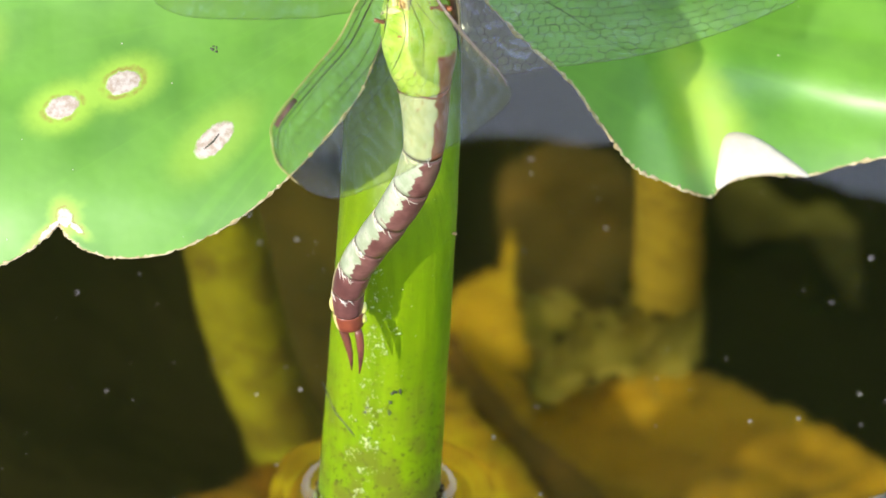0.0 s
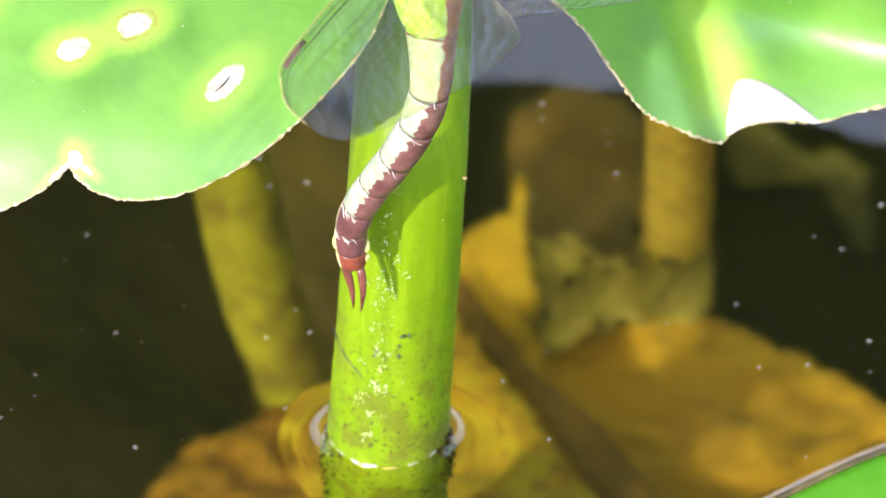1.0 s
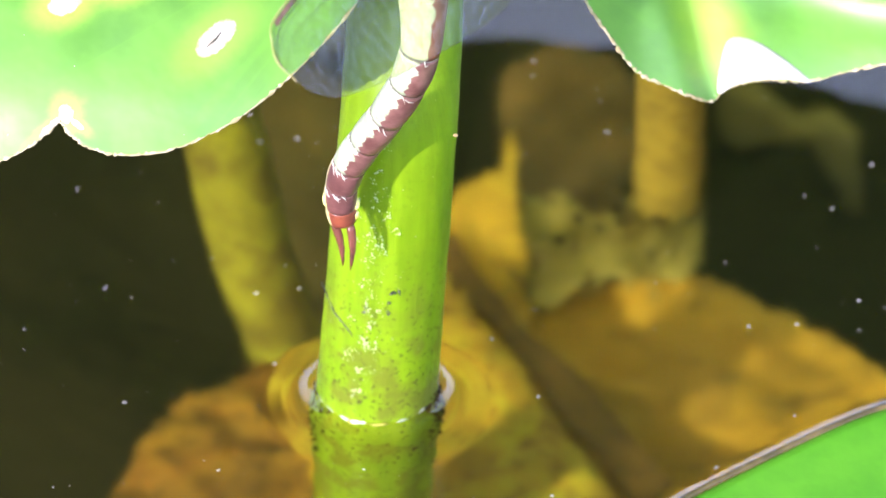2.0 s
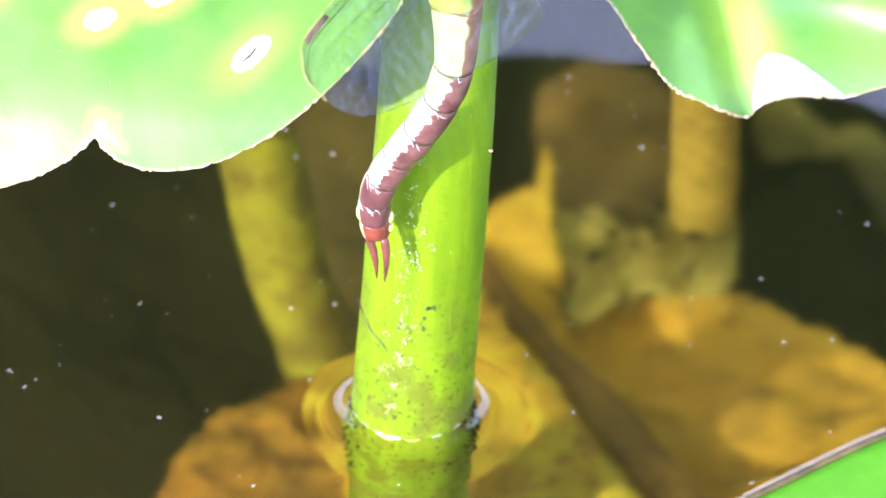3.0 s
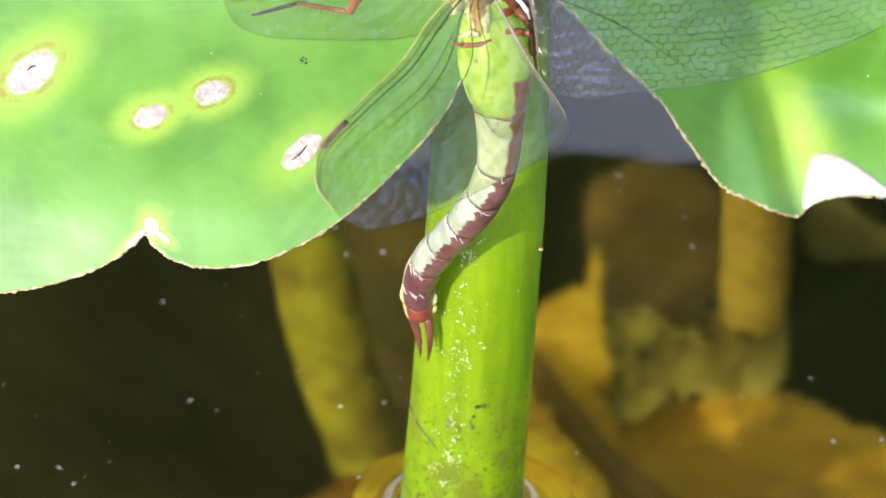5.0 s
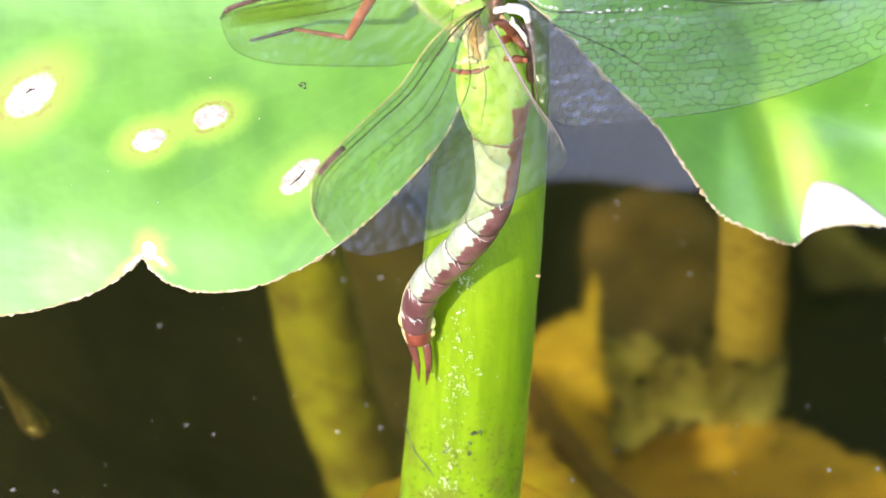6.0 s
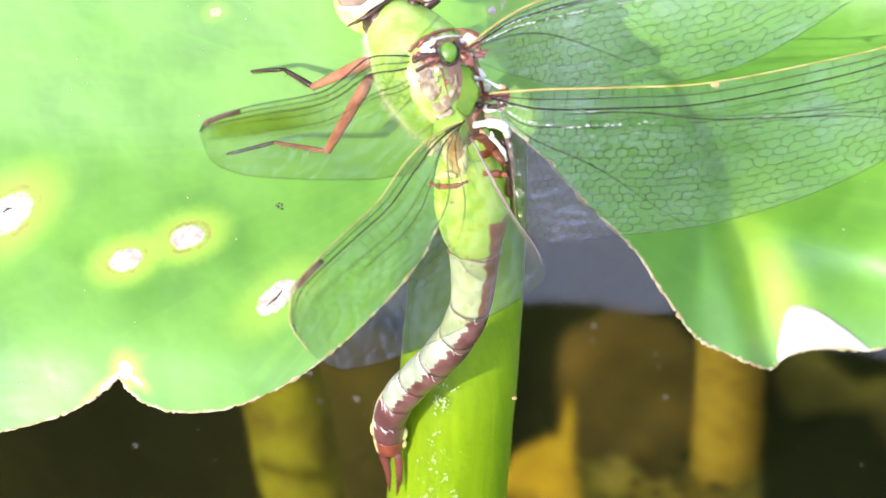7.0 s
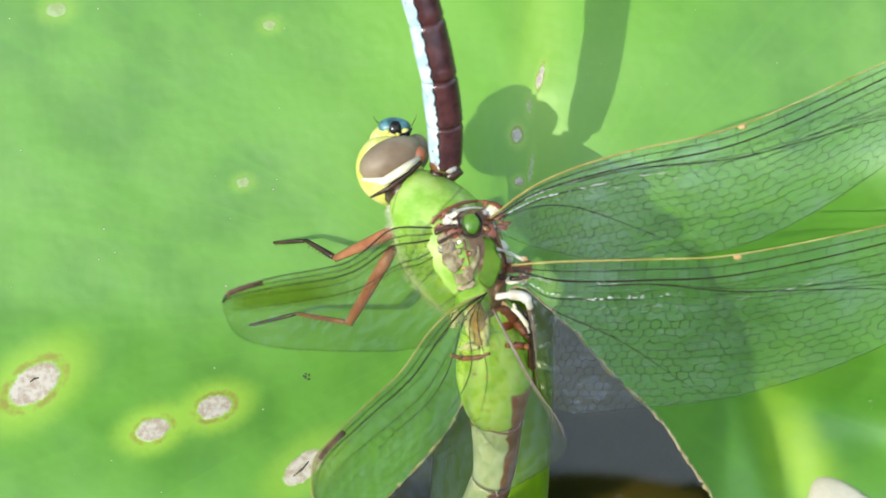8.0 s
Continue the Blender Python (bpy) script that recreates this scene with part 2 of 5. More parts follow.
def leaf_height(p, q):
    """Relief of the blade, mm."""
    h = 2.2 * noise.noise((p * 0.022, q * 0.022, 3.0)) + 0.35 * noise.noise((p * 0.09, q * 0.09, 7.0))
    r, t = near_line(p, q, RIDGE), side_of(p, q, FOLD)
    fade = 1 / (1 + math.exp((q - FOLD[2][1]) / 3.0))
    h += fade * (-1.5 * (1 + math.erf((t + 1.4) / 1.5)) + 1.4 * (1 + math.erf((t - 2.6) / 3.2)))
    h += 0.5 * gauss(r, 4.6) - 1.3 * gauss(near_line(p, q, DIP), 3.6)
    h += 2.2 * gauss(math.hypot(p - CURL[0], q - CURL[1]), 7.0)
    h -= 1.2 * gauss(p - 2.0, 3.5) * (1 if q > 0 else gauss(q, 6))
    h += 0.0016 * max(0, abs(p) - 30) ** 1.6
    # the near lobe bellies forward towards its edge
    h += 8.0 * ease((-p - 1) / 9) * ease((-q - 2) / 26) * (1 - 0.7 * ease((-p - 30) / 50))
    # the far lobe sinks back from the stalk, breaks at a crease and rises again
    h -= 20.0 * ease((p - 2) / 40) * (1 - ease((q + 10) / 26)) + 11.0 * ease((p - 2) / 20) * ease((8 - q) / 28)
    if p > 12 and q < 40:
        h -= 2.2 * (1 - math.erf(side_of(p, q, TURN) / 2.2)) * ease((p - 14) / 10) * (1 - ease((q - 5) / 20))
    h += 6.0 * ease((p - 33) / 30) * (1 - ease((q - 10) / 40))
    return h


OUTLINE = [
    (5.1, 59.3), (2.0, 52.1), (-0.3, 46.5), (-2.2, 42.8), (-7.1, 37.1), (-13.3, 31.5), (-18.3, 28.4), (-23.3, 26.5), (-28.3, 26.1), (-31.8, 26.9),
    (-34.1, 28.6), (-34.9, 29.8), (-36.3, 28.6), (-39.6, 26.3), (-45.2, 24.3), (-51.4, 23.2), (-58.9, 23.2), (-75.2, 24.3), (-100.2, 34.9),
    (-125.2, 68.1), (-140.8, 111.8), (-137.7, 186.8), (-87.7, 239.9), (18.6, 263.7), (99.8, 239.9), (143.6, 186.8), (143.6, 111.8), (137.3, 74.3),
    (112.3, 48.1), (81.1, 39.3), (62.3, 36.8), (53.6, 35.4), (47.8, 34.0), (43.6, 34.2), (40.1, 33.7), (38.2, 32.9), (37.3, 31.9), (35.4, 32.2), (32.0, 33.6),
    (28.6, 35.4), (25.4, 39.6), (21.7, 44.8), (16.1, 50.1), (10.8, 55.6),
]


def leaf_edge():
    pts = spline(OUTLINE, 14, closed=True)
    out = []
    for i, p in enumerate(pts):
        k = noise.noise((i * 0.31, 0, 0)) * 0.12 + noise.noise((i * 1.3, 5, 0)) * 0.26
        out.append((p[0] + k * 0.6, p[1] + k))
    return out


def leaf_material():
    m = Mat("leaf blade")
    uvn = m.node("UVMap").outputs[0]
    xyz = m.node("SeparateXYZ")
    m.link(uvn, xyz.inputs[0])
    tone = m.step(m.noise(9, 3, uvn), 0.3, 0.7)
    base = m.mix(tone, (0.088, 0.270, 0.022), (0.146, 0.370, 0.030))
    fine = m.step(m.noise(9, 3, uvn), 0.42, 0.62)
    base = m.mix(m.math("MULTIPLY", fine, 0.3), base, (0.12, 0.36, 0.035))
    # faint veins fanning out from the stalk
    fan = m.math("ARCTAN2", xyz.outputs[0], m.math("ADD", xyz.outputs[1], 0.02))
    line = m.node("CombineXYZ")
    m.link(fan, line.inputs[0])
    m.link(m.math("MULTIPLY", xyz.outputs[1], 0.05), line.inputs[1])
    base = m.mix(m.math("MULTIPLY", m.step(m.noise(16, 3, line.outputs[0]), 0.5, 0.66), 0.3), base, (0.15, 0.42, 0.03))
    # brighter, yellower tissue along the middle
    broad = m.math("ABSOLUTE", m.math("SUBTRACT", xyz.outputs[0], 0.0))
    glow = m.math("MULTIPLY", m.math("SUBTRACT", 1.0, m.step(broad, 0.03, 0.32)), m.step(xyz.outputs[1], -0.05, 0.2))
    base = m.mix(m.math("MULTIPLY", glow, 0.7), base, (0.175, 0.46, 0.010))
    # midrib
    rib = m.math("ABSOLUTE", m.math("SUBTRACT", xyz.outputs[0], 0.022))
    ribm = m.math("MULTIPLY", m.math("SUBTRACT", 1.0, m.step(rib, 0.006, 0.05)), m.step(xyz.outputs[1], 0.03, 0.2))
    base = m.mix(m.math("MULTIPLY", ribm, 0.7), base, (0.23, 0.48, 0.02))
    # blemishes: pale dead centre, brown rim, yellow halo
    wob = m.node("TexNoise", Scale=160.0, Detail=3.0)
    m.link(uvn, wob.inputs["Vector"])
    halo, core, rim = None, None, None
    for (u, v), a, b, turn, strength in SPOTS:
        p, q = leaf_pq(u, v)
        mp = m.node("Mapping")
        mp.vector_type = "TEXTURE"
        mp.inputs["Location"].default_value = (p / 100, q / 100, 0)
        mp.inputs["Rotation"].default_value = (0, 0, radians(turn))
        mp.inputs["Scale"].default_value = (a / 100, b / 100, 1)
        add = m.node("VectorMath")
        add.operation = "MULTIPLY_ADD"
        m.link(wob.outputs["Color"], add.inputs[0])
        add.inputs[1].default_value = (0.007, 0.007, 0)
        m.link(uvn, add.inputs[2])
        sub = m.node("VectorMath")
        sub.operation = "SUBTRACT"
        m.link(add.outputs[0], sub.inputs[0])
        sub.inputs[1].default_value = (0.0035, 0.0035, 0)
        m.link(sub.outputs[0], mp.inputs["Vector"])
        ln = m.node("VectorMath")
        ln.operation = "LENGTH"
        m.link(mp.outputs[0], ln.inputs[0])
        d = ln.outputs["Value"]
        h = m.math("MULTIPLY", m.math("SUBTRACT", 1.0, m.step(d, 0.9, 2.7)), abs(strength))
        c = m.math("MULTIPLY", m.math("SUBTRACT", 1.0, m.step(d, 0.74, 0.92)), 0.0 if strength < 0 else 1.0 if strength > 0.5 else 0.4)
        ring = m.math("MULTIPLY", m.step(d, 0.84, 1.0), m.math("SUBTRACT", 1.0, m.step(d, 1.06, 1.3)))
        r = m.math("MULTIPLY", m.math("MULTIPLY", ring, m.step(m.noise(45, 2, uvn), 0.38, 0.58)), 0.0 if strength < 0.6 else 0.85)
        halo = h if halo is None else m.math("MAXIMUM", halo, h)
        core = c if core is None else m.math("MAXIMUM", core, c)
        rim = r if rim is None else m.math("MAXIMUM", rim, r)
    # sunlit slope where the far lobe folds, painted as a yellower ellipse
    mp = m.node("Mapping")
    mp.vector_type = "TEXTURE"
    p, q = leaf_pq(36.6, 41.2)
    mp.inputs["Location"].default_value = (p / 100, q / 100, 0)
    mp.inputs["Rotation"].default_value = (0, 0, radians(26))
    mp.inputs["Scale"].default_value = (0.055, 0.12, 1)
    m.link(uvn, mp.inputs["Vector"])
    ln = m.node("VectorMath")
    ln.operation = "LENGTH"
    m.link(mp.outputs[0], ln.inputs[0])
    lit_fold = m.math("SUBTRACT", 1.0, m.step(m.math("ADD", ln.outputs["Value"], m.math("MULTIPLY", m.noise(22, 3, uvn), 0.8)), 0.35, 1.45))
    base = m.mix(m.math("MULTIPLY", lit_fold, 0.9), base, (0.33, 0.54, 0.006))
    base = m.mix(halo, base, (0.33, 0.57, 0.05))
    base = m.mix(rim, base, (0.30, 0.25, 0.04))
    dead = m.mix(m.step(m.noise(110, 4, uvn), 0.35, 0.62), (0.44, 0.34, 0.25), (0.64, 0.59, 0.51))
    base = m.mix(core, base, dead)
    m.colour(base)
    m.set(Roughness=0.34, Specular_IOR_Level=1.0, Coat_Weight=0.35, Coat_Roughness=0.35)
    m.link(m.math("ADD", m.math("ADD", 0.26, m.math("MULTIPLY", lit_fold, 0.2)), m.math("MULTIPLY", m.noise(13, 4, uvn), 0.46)), m.b.inputs["Roughness"])
    hgt = m.math("ADD", m.math("MULTIPLY", m.noise(450, 4, uvn), 0.12), m.math("MULTIPLY", m.noise(22, 2, uvn), 2.5))
    m.bump(m.math("SUBTRACT", hgt, m.math("MULTIPLY", core, 0.6)), 0.35, 0.00025)
    tr = m.node("BsdfTranslucent")
    m.link(m.mix(0.5, base, (0.35, 0.75, 0.02), "MIX"), tr.inputs[0])
    ms = m.node("MixShader", Fac=0.08)
    m.link(m.b.outputs[0], ms.inputs[1])
    m.link(tr.outputs[0], ms.inputs[2])
    m.link(ms.outputs[0], m.out.inputs[0])
    return m.m


SPOTS = [  # place, half sizes in mm on the blade, turn, strength of the halo
    ((-47.6, 47.6), 3.7, 2.1, 38, 0.9),
    ((-34.4, 42.8), 2.2, 1.35, 22, 1.0),
    ((-27.6, 45.4), 2.3, 1.4, 20, 1.0),
    ((-31.0, 44.2), 3.0, 0.9, 21, -0.85),
    ((-17.7, 38.9), 3.1, 1.5, 42, 0.55),
    ((-34.3, 30.6), 1.2, 0.9, 100, 1.0),
    ((-35.8, 29.3), 2.1, 0.45, 40, 0.9),
    ((-33.0, 29.4), 1.0, 0.4, -40, 0.8),
    ((5.3, 76.1), 0.6, 0.85, 0, 0.8),
    ((-24.9, 70.3), 0.8, 0.6, 10, 0.4),
    ((-22.3, 87.8), 0.8, 0.6, 10, 0.4),
    ((-45.9, 89.1), 1.3, 0.9, 10, 0.4),
    ((6.6, 79.3), 0.35, 1.0, 0, 0.4),
    ((7.8, 82.6), 0.35, 1.5, -12, 0.6),
    ((6.9, 72.5), 0.3, 1.8, -6, 0.3),
    ((5.6, 71.0), 0.5, 0.5, 0, 0.7),
]


def standing_leaf():
    thing = empty("lily_leaf", "large green water lily leaf with pale blemishes standing over the water", "leaf", Matrix.Translation(APEX))
    inv = Matrix.Translation(-APEX)
    smooth = spline(OUTLINE, 14, closed=True)
    edge = leaf_edge()
    bm = bmesh.new()
    uv = bm.loops.layers.uv.verify()
    rings = 46
    ks = [1 - (1 - i / rings) ** 1.5 for i in range(1, rings + 1)]
    info = {}

    def vert(u, v, lower=0.0):
        p, q = leaf_pq(u, v)
        vt = bm.verts.new(inv @ leaf_pt(u, v, leaf_height(p, q) - lower))
        info[vt] = (p / 100, q / 100)
        return vt

    for lower in (0.0, 0.55):
        mid = vert(*CENTRE, lower)
        prev = None
        for k in ks:
            ring = [vert(*(c + (g - c) * k + (e_ - g) * k ** 40 for c, g, e_ in zip(CENTRE, f, e)), lower) for e, f in zip(edge, smooth)]
            n = len(ring)
            for i in range(n):
                j = (i + 1) % n
                f = (mid, ring[i], ring[j]) if prev is None else (prev[i], ring[i], ring[j], prev[j])
                bm.faces.new(f if lower == 0 else f[::-1])
            prev = ring
        if lower == 0:
            top = prev
    for i in range(len(top)):
        j = (i + 1) % len(top)
        bm.faces.new((top[i], prev[i], prev[j], top[j]))
    for f in bm.faces:
        for lo in f.loops:
            lo[uv].uv = info[lo.vert]
    bmesh.ops.recalc_face_normals(bm, faces=bm.faces[:])
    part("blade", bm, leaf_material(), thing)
    for line in (((-18.8, 37.9), (-17.8, 38.7), (-17.1, 39.6)), ((-48.1, 47.8), (-47.6, 48.2), (-47.1, 48.3))):
        pts = []
        for u, v in line:
            p, q = leaf_pq(u, v)
            pts.append(inv @ leaf_pt(u, v, leaf_height(p, q)))
        part("crack", tube(pts, [0.06 * MM, 0.13 * MM, 0.06 * MM], 8, flat=0.4), GRIT, thing, "dark crack in a blemish")
    rnd = random.Random(12)
    bm = bmesh.new()
    for _ in range(7):
        u, v = -17.6 + rnd.uniform(-0.4, 0.4), 49.1 + rnd.uniform(-0.5, 0.5)
        ball(inv @ leaf_pt(u, v, leaf_height(*leaf_pq(u, v)) + 0.05), [rnd.uniform(0.06, 0.2) * MM for _ in range(3)], None, 6, bm)
    part("dark_speck", bm, GRIT, thing, "tiny dark crumb of dirt")
    # the dry, frayed rim
    line, rad = [], []
    for i, e in enumerate(edge + edge[:1]):
        p, q = leaf_pq(*e)
        line.append(inv @ leaf_pt(*e, leaf_height(p, q) - 0.2))
        k = noise.noise((i * 0.9, 2, 2)) + 0.8 * noise.noise((i * 0.23, 4, 1))
        rad.append(max(0.06, 0.19 + 0.22 * k) * MM)
    part("leaf_margin", tube(line, rad, 6, False, LN), RIM, thing, "dry pale brown frayed margin")
    # a white flap where the edge folds up
    flap = spline([(37.8, 32.7), (38.1, 36.2), (38.8, 38.4), (40.1, 38.9), (42.3, 38.3), (45.1, 36.5), (48.1, 33.9), (45.4, 34.2), (42.3, 34.1), (39.8, 33.6)], 6, closed=True)
    cu, cv = sum(f[0] for f in flap) / len(flap), sum(f[1] for f in flap) / len(flap)
    bm = bmesh.new()
    lay = []
    for k in (0.0, 0.25, 0.5, 0.75, 0.93, 1.0):
        ring = []
        for f in flap:
            u, v = cu + (f[0] - cu) * max(k, 0.02), cv + (f[1] - cv) * max(k, 0.02)
            p, q = leaf_pq(u, v)
            lift = 0.35 if k < 1 else 0.02
            ring.append(bm.verts.new(inv @ leaf_pt(u, v, leaf_height(p, q) + lift)))
        lay.append(ring)
    for a, b in zip(lay, lay[1:]):
        for i in range(len(a)):
            j = (i + 1) % len(a)
            bm.faces.new((a[i], b[i], b[j], a[j]))
    bm.faces.new(lay[0])
    bmesh.ops.recalc_face_normals(bm, faces=bm.faces[:])
    part("folded_flap", bm, FLAP, thing, "white flap of folded leaf edge")
    return thing


FLAP = simple("white flap skin", (0.50, 0.46, 0.37), (0.66, 0.62, 0.53), 160, 0.45, 0.4, 0.0004)
RIM = simple("dry leaf margin", (0.40, 0.32, 0.15), (0.62, 0.54, 0.34), 900, 0.8, 0.6, 0.0003)


GLINT_ARC = simple("pale waterline glint", (0.42, 0.46, 0.34), (0.66, 0.68, 0.60), 1200, 0.12, 0.5)
ALGAE = simple("dark algae", (0.025, 0.02, 0.006), (0.08, 0.06, 0.02), 1500, 0.95, 0.5, Specular_IOR_Level=0.05)
GRIT = simple("dark grit", (0.03, 0.035, 0.02), (0.09, 0.10, 0.06), 2000, 0.5, 0.4)


def stem_material():
    m = Mat("stalk skin")
    tc = m.coord()
    mp = m.node("Mapping")
    mp.inputs["Scale"].default_value = (1, 1, 0.12)
    m.link(tc, mp.inputs["Vector"])
    streak = m.step(m.noise(420, 4, mp.outputs[0]), 0.35, 0.68)
    base = m.mix(streak, (0.135, 0.255, 0.001), (0.185, 0.33, 0.002))
    base = m.mix(m.math("MULTIPLY", m.step(m.noise(260, 5, mp.outputs[0]), 0.52, 0.70), 0.3), base, (0.13, 0.19, 0.006))
    big = m.step(m.noise(70, 3), 0.4, 0.68)
    base = m.mix(m.math("MULTIPLY", big, 0.35), base, (0.24, 0.37, 0.003))
    xyz = m.node("SeparateXYZ")
    m.link(tc, xyz.inputs[0])
    low = m.math("SUBTRACT", 1.0, m.step(xyz.outputs[2], 0.002, 0.026))
    spk = m.step(m.noise(1500, 4), 0.57, 0.64)
    base = m.mix(m.math("MULTIPLY", spk, m.math("ADD", 0.10, m.math("MULTIPLY", low, 0.8))), base, (0.06, 0.07, 0.015))
    film = m.step(m.noise(230, 5), 0.42, 0.62)
    base = m.mix(m.math("MULTIPLY", film, m.math("MULTIPLY", low, 0.75)), base, (0.12, 0.13, 0.015))
    m.colour(base)
    m.set(Roughness=0.36, Specular_IOR_Level=0.25, Subsurface_Weight=0.18, Subsurface_Scale=0.001, Subsurface_Radius=(0.5, 1.0, 0.05))
    m.bump(m.math("ADD", m.noise(900, 4), streak), 0.3, 0.0002)
    return m.m


def stalk():
    thing = empty("leaf_stalk", "thick bright green wet leaf stalk rising from the water", "stalk")
    top = APEX.z
    spine, rad = [], []
    for i in range(76):
        z = -0.066 + (top + 0.066 + 0.006) * i / 75
        back = min(1.0, max(0.0, (z - top + 0.036) / 0.036))
        spine.append((z * CE * STEM_LEAN * (1.05 if z > 0 else 0.35) - 0.002 * back ** 3, 0.018 * back ** 1.4, z))
        rad.append(STEM_R * (1.0 - 0.08 * min(1.0, max(z, 0) / top)))
    part("stalk_body", tube(spine, rad, 48, True, wob=0.012), stem_material(), thing)
    # bits of grit and a scratch on the skin
    rnd = random.Random(3)

    def skin(u, v):
        d = sight(u, v)
        p = EYE + d * ((Vector((0, -STEM_R * 0.97, 0)) - EYE).dot(Vector((0, -1, 0))) / d.dot(Vector((0, -1, 0))))
        x = p.x - p.z * CE * STEM_LEAN * 1.05
        return Vector((p.x, -math.sqrt(max(STEM_R ** 2 - x * x, 0)), p.z))

    for (u, v), r in (((1.8, 10.7), 0.32), ((2.4, 10.8), 0.22), ((1.3, 9.6), 0.24), ((1.2, 8.6), 0.2), ((-1.4, 8.4), 0.2), ((-1.2, 9.0), 0.16)):
        bm = bmesh.new()
        for _ in range(5):
            ball(skin(u, v) + Vector([rnd.uniform(-r, r) * MM for _ in range(3)]), [r * MM * rnd.uniform(0.3, 0.7) for _ in range(3)], None, 7, bm)
        part("grit", bm, GRIT, thing)
    part("scratch", tube([skin(*p) for p in ((-6.1, 8.1), (-4.7, 6.9), (-3.3, 6.1), (-2.6, 5.4))], [0.07 * MM, 0.1 * MM, 0.1 * MM, 0.05 * MM], 6), GRIT, thing, "dark scratch")
    # glint on the meniscus, laid in as broken pale arcs
    arc = []
    for i in range(25):
        a = radians(-82 + i * 6.2)
        k = 0.45 + 0.35 * noise.noise((i * 0.5, 3, 1))
        arc.append((math.sin(a) * STEM_R * 1.012, -math.cos(a) * STEM_R * 1.012, (-0.3 + k + 0.5 * math.sin(a) ** 2) * MM))
    for a, b, th in ((1, 3, 0.03), (4, 6, 0.05), (7, 12, 0.36), (12, 15, 0.22), (16, 18, 0.10), (20, 22, 0.04)):
        n = b - a
        part("waterline", tube(arc[a:b + 1], [(0.02 + th * math.sin(math.pi * k / n) * (0.7 + 0.6 * abs(noise.noise((k + a, 9, 2))))) * MM for k in range(n + 1)], 7, flat=0.5), GLINT_ARC, thing, "pale painted glint at the waterline")
    # dark algae and silt clinging to the flanks at and under the waterline
    for k in range(130):
        side = rnd.choice((-1, 1, 1))
        a = side * radians(rnd.gauss(78, 12))
        z = -abs(rnd.gauss(0, 6)) + 1.2
        bm = bmesh.new()
        c = Vector((z * MM * CE * STEM_LEAN * 0.35 + math.sin(a) * STEM_R * 1.01, -math.cos(a) * STEM_R * 1.01, z * MM))
        for _ in range(4):
            g = rnd.uniform(0.05, 0.20) * MM
            ball(c + Vector([rnd.uniform(-0.35, 0.35) * MM for _ in range(3)]), (g, g * 0.8, g * rnd.uniform(0.5, 1.3)), None, 6, bm)
        part("algae", bm, ALGAE, thing)
    p = skin(8.6, 26.1)
    part("bud", ball(p + Vector((0.0002, 0, 0)), (0.3 * MM, 0.22 * MM, 0.2 * MM), None, 10), simple("brown bud", (0.26, 0.15, 0.06), (0.42, 0.28, 0.13), 900), thing, "tiny pale bump")
    return thing


standing_leaf()
stalk()


# ---- the floating pad ----
def floating_pad():
    thing = empty("lily_pad", "bright green floating lily pad with an upturned edge", "lily pad", Matrix.Translation(PAD_C))
    m = Mat("pad blade")
    tone = m.step(m.noise(90, 4), 0.3, 0.7)
    m.colour(m.mix(tone, (0.055, 0.26, 0.008), (0.10, 0.36, 0.014)))
    m.set(Roughness=0.3)
    m.bump(m.noise(600, 4), 0.3, 0.0002)
    bm = bmesh.new()
    n, prev = 240, None
    for lower in (0, 1):
        mid = bm.verts.new((0, 0, 0.0012 - lower * 0.0006))
        prev = None
        for k in (0.15, 0.4, 0.65, 0.85, 0.95, 0.98, 1.0):
            ring = []
            for i in range(n):
                a = 2 * math.pi * i / n
                r = pad_radius(a) * k
                z = 0.0012 + 0.0012 * max(0, (k - 0.85) / 0.15) ** 2 + 0.0004 * noise.noise((40 * r * math.cos(a), 40 * r * math.sin(a), 0)) - lower * 0.0006
                ring.append(bm.verts.new((r * math.cos(a), r * math.sin(a), z)))
            for i in range(n):
                j = (i + 1) % n
                f = (mid, ring[i], ring[j]) if prev is None else (prev[i], ring[i], ring[j], prev[j])
                bm.faces.new(f if not lower else f[::-1])
            prev = ring
        if not lower:
            top = prev
    for i in range(n):
        j = (i + 1) % n
        bm.faces.new((top[i], prev[i], prev[j], top[j]))
    part("blade", bm, m.m, thing)
    line = [(pad_radius(2 * math.pi * i / n) * math.cos(2 * math.pi * i / n), pad_radius(2 * math.pi * i / n) * math.sin(2 * math.pi * i / n), 0.0023) for i in range(n + 1)]
    part("leaf_margin", tube(line, [0.45 * MM] * (n + 1), 8, False, Vector((0, 0, 1))), PADRIM, thing, "brownish rolled margin")


PADRIM = simple("pad margin", (0.08, 0.06, 0.015), (0.16, 0.11, 0.03), 300, 0.4, 0.4)
floating_pad()

# ---- under the water ----
DROWNED = sodden("drowned stalk", (0.10, 0.09, 0.003), (0.25, 0.275, 0.004), (0.07, 0.045, 0.008), 60, 0.006, 0.6)
BROWN_STALK = sodden("brown drowned stalk", (0.20, 0.15, 0.022), (0.27, 0.21, 0.034), (0.11, 0.075, 0.015), 140, 0.01)
DEAD_YELLOW = sodden("yellow dead leaf", (0.66, 0.42, 0.010), (0.78, 0.54, 0.015), (0.42, 0.22, 0.01), 110, 0.01)
DEAD_ORANGE = sodden("orange dead leaf", (0.48, 0.27, 0.010), (0.62, 0.38, 0.015), (0.22, 0.125, 0.012), 60, 0.008, 0.7)
LITTER = sodden("ochre leaf litter", (0.46, 0.29, 0.007), (0.50, 0.46, 0.010), (0.20, 0.09, 0.008), 170, 0.003, 0.8)
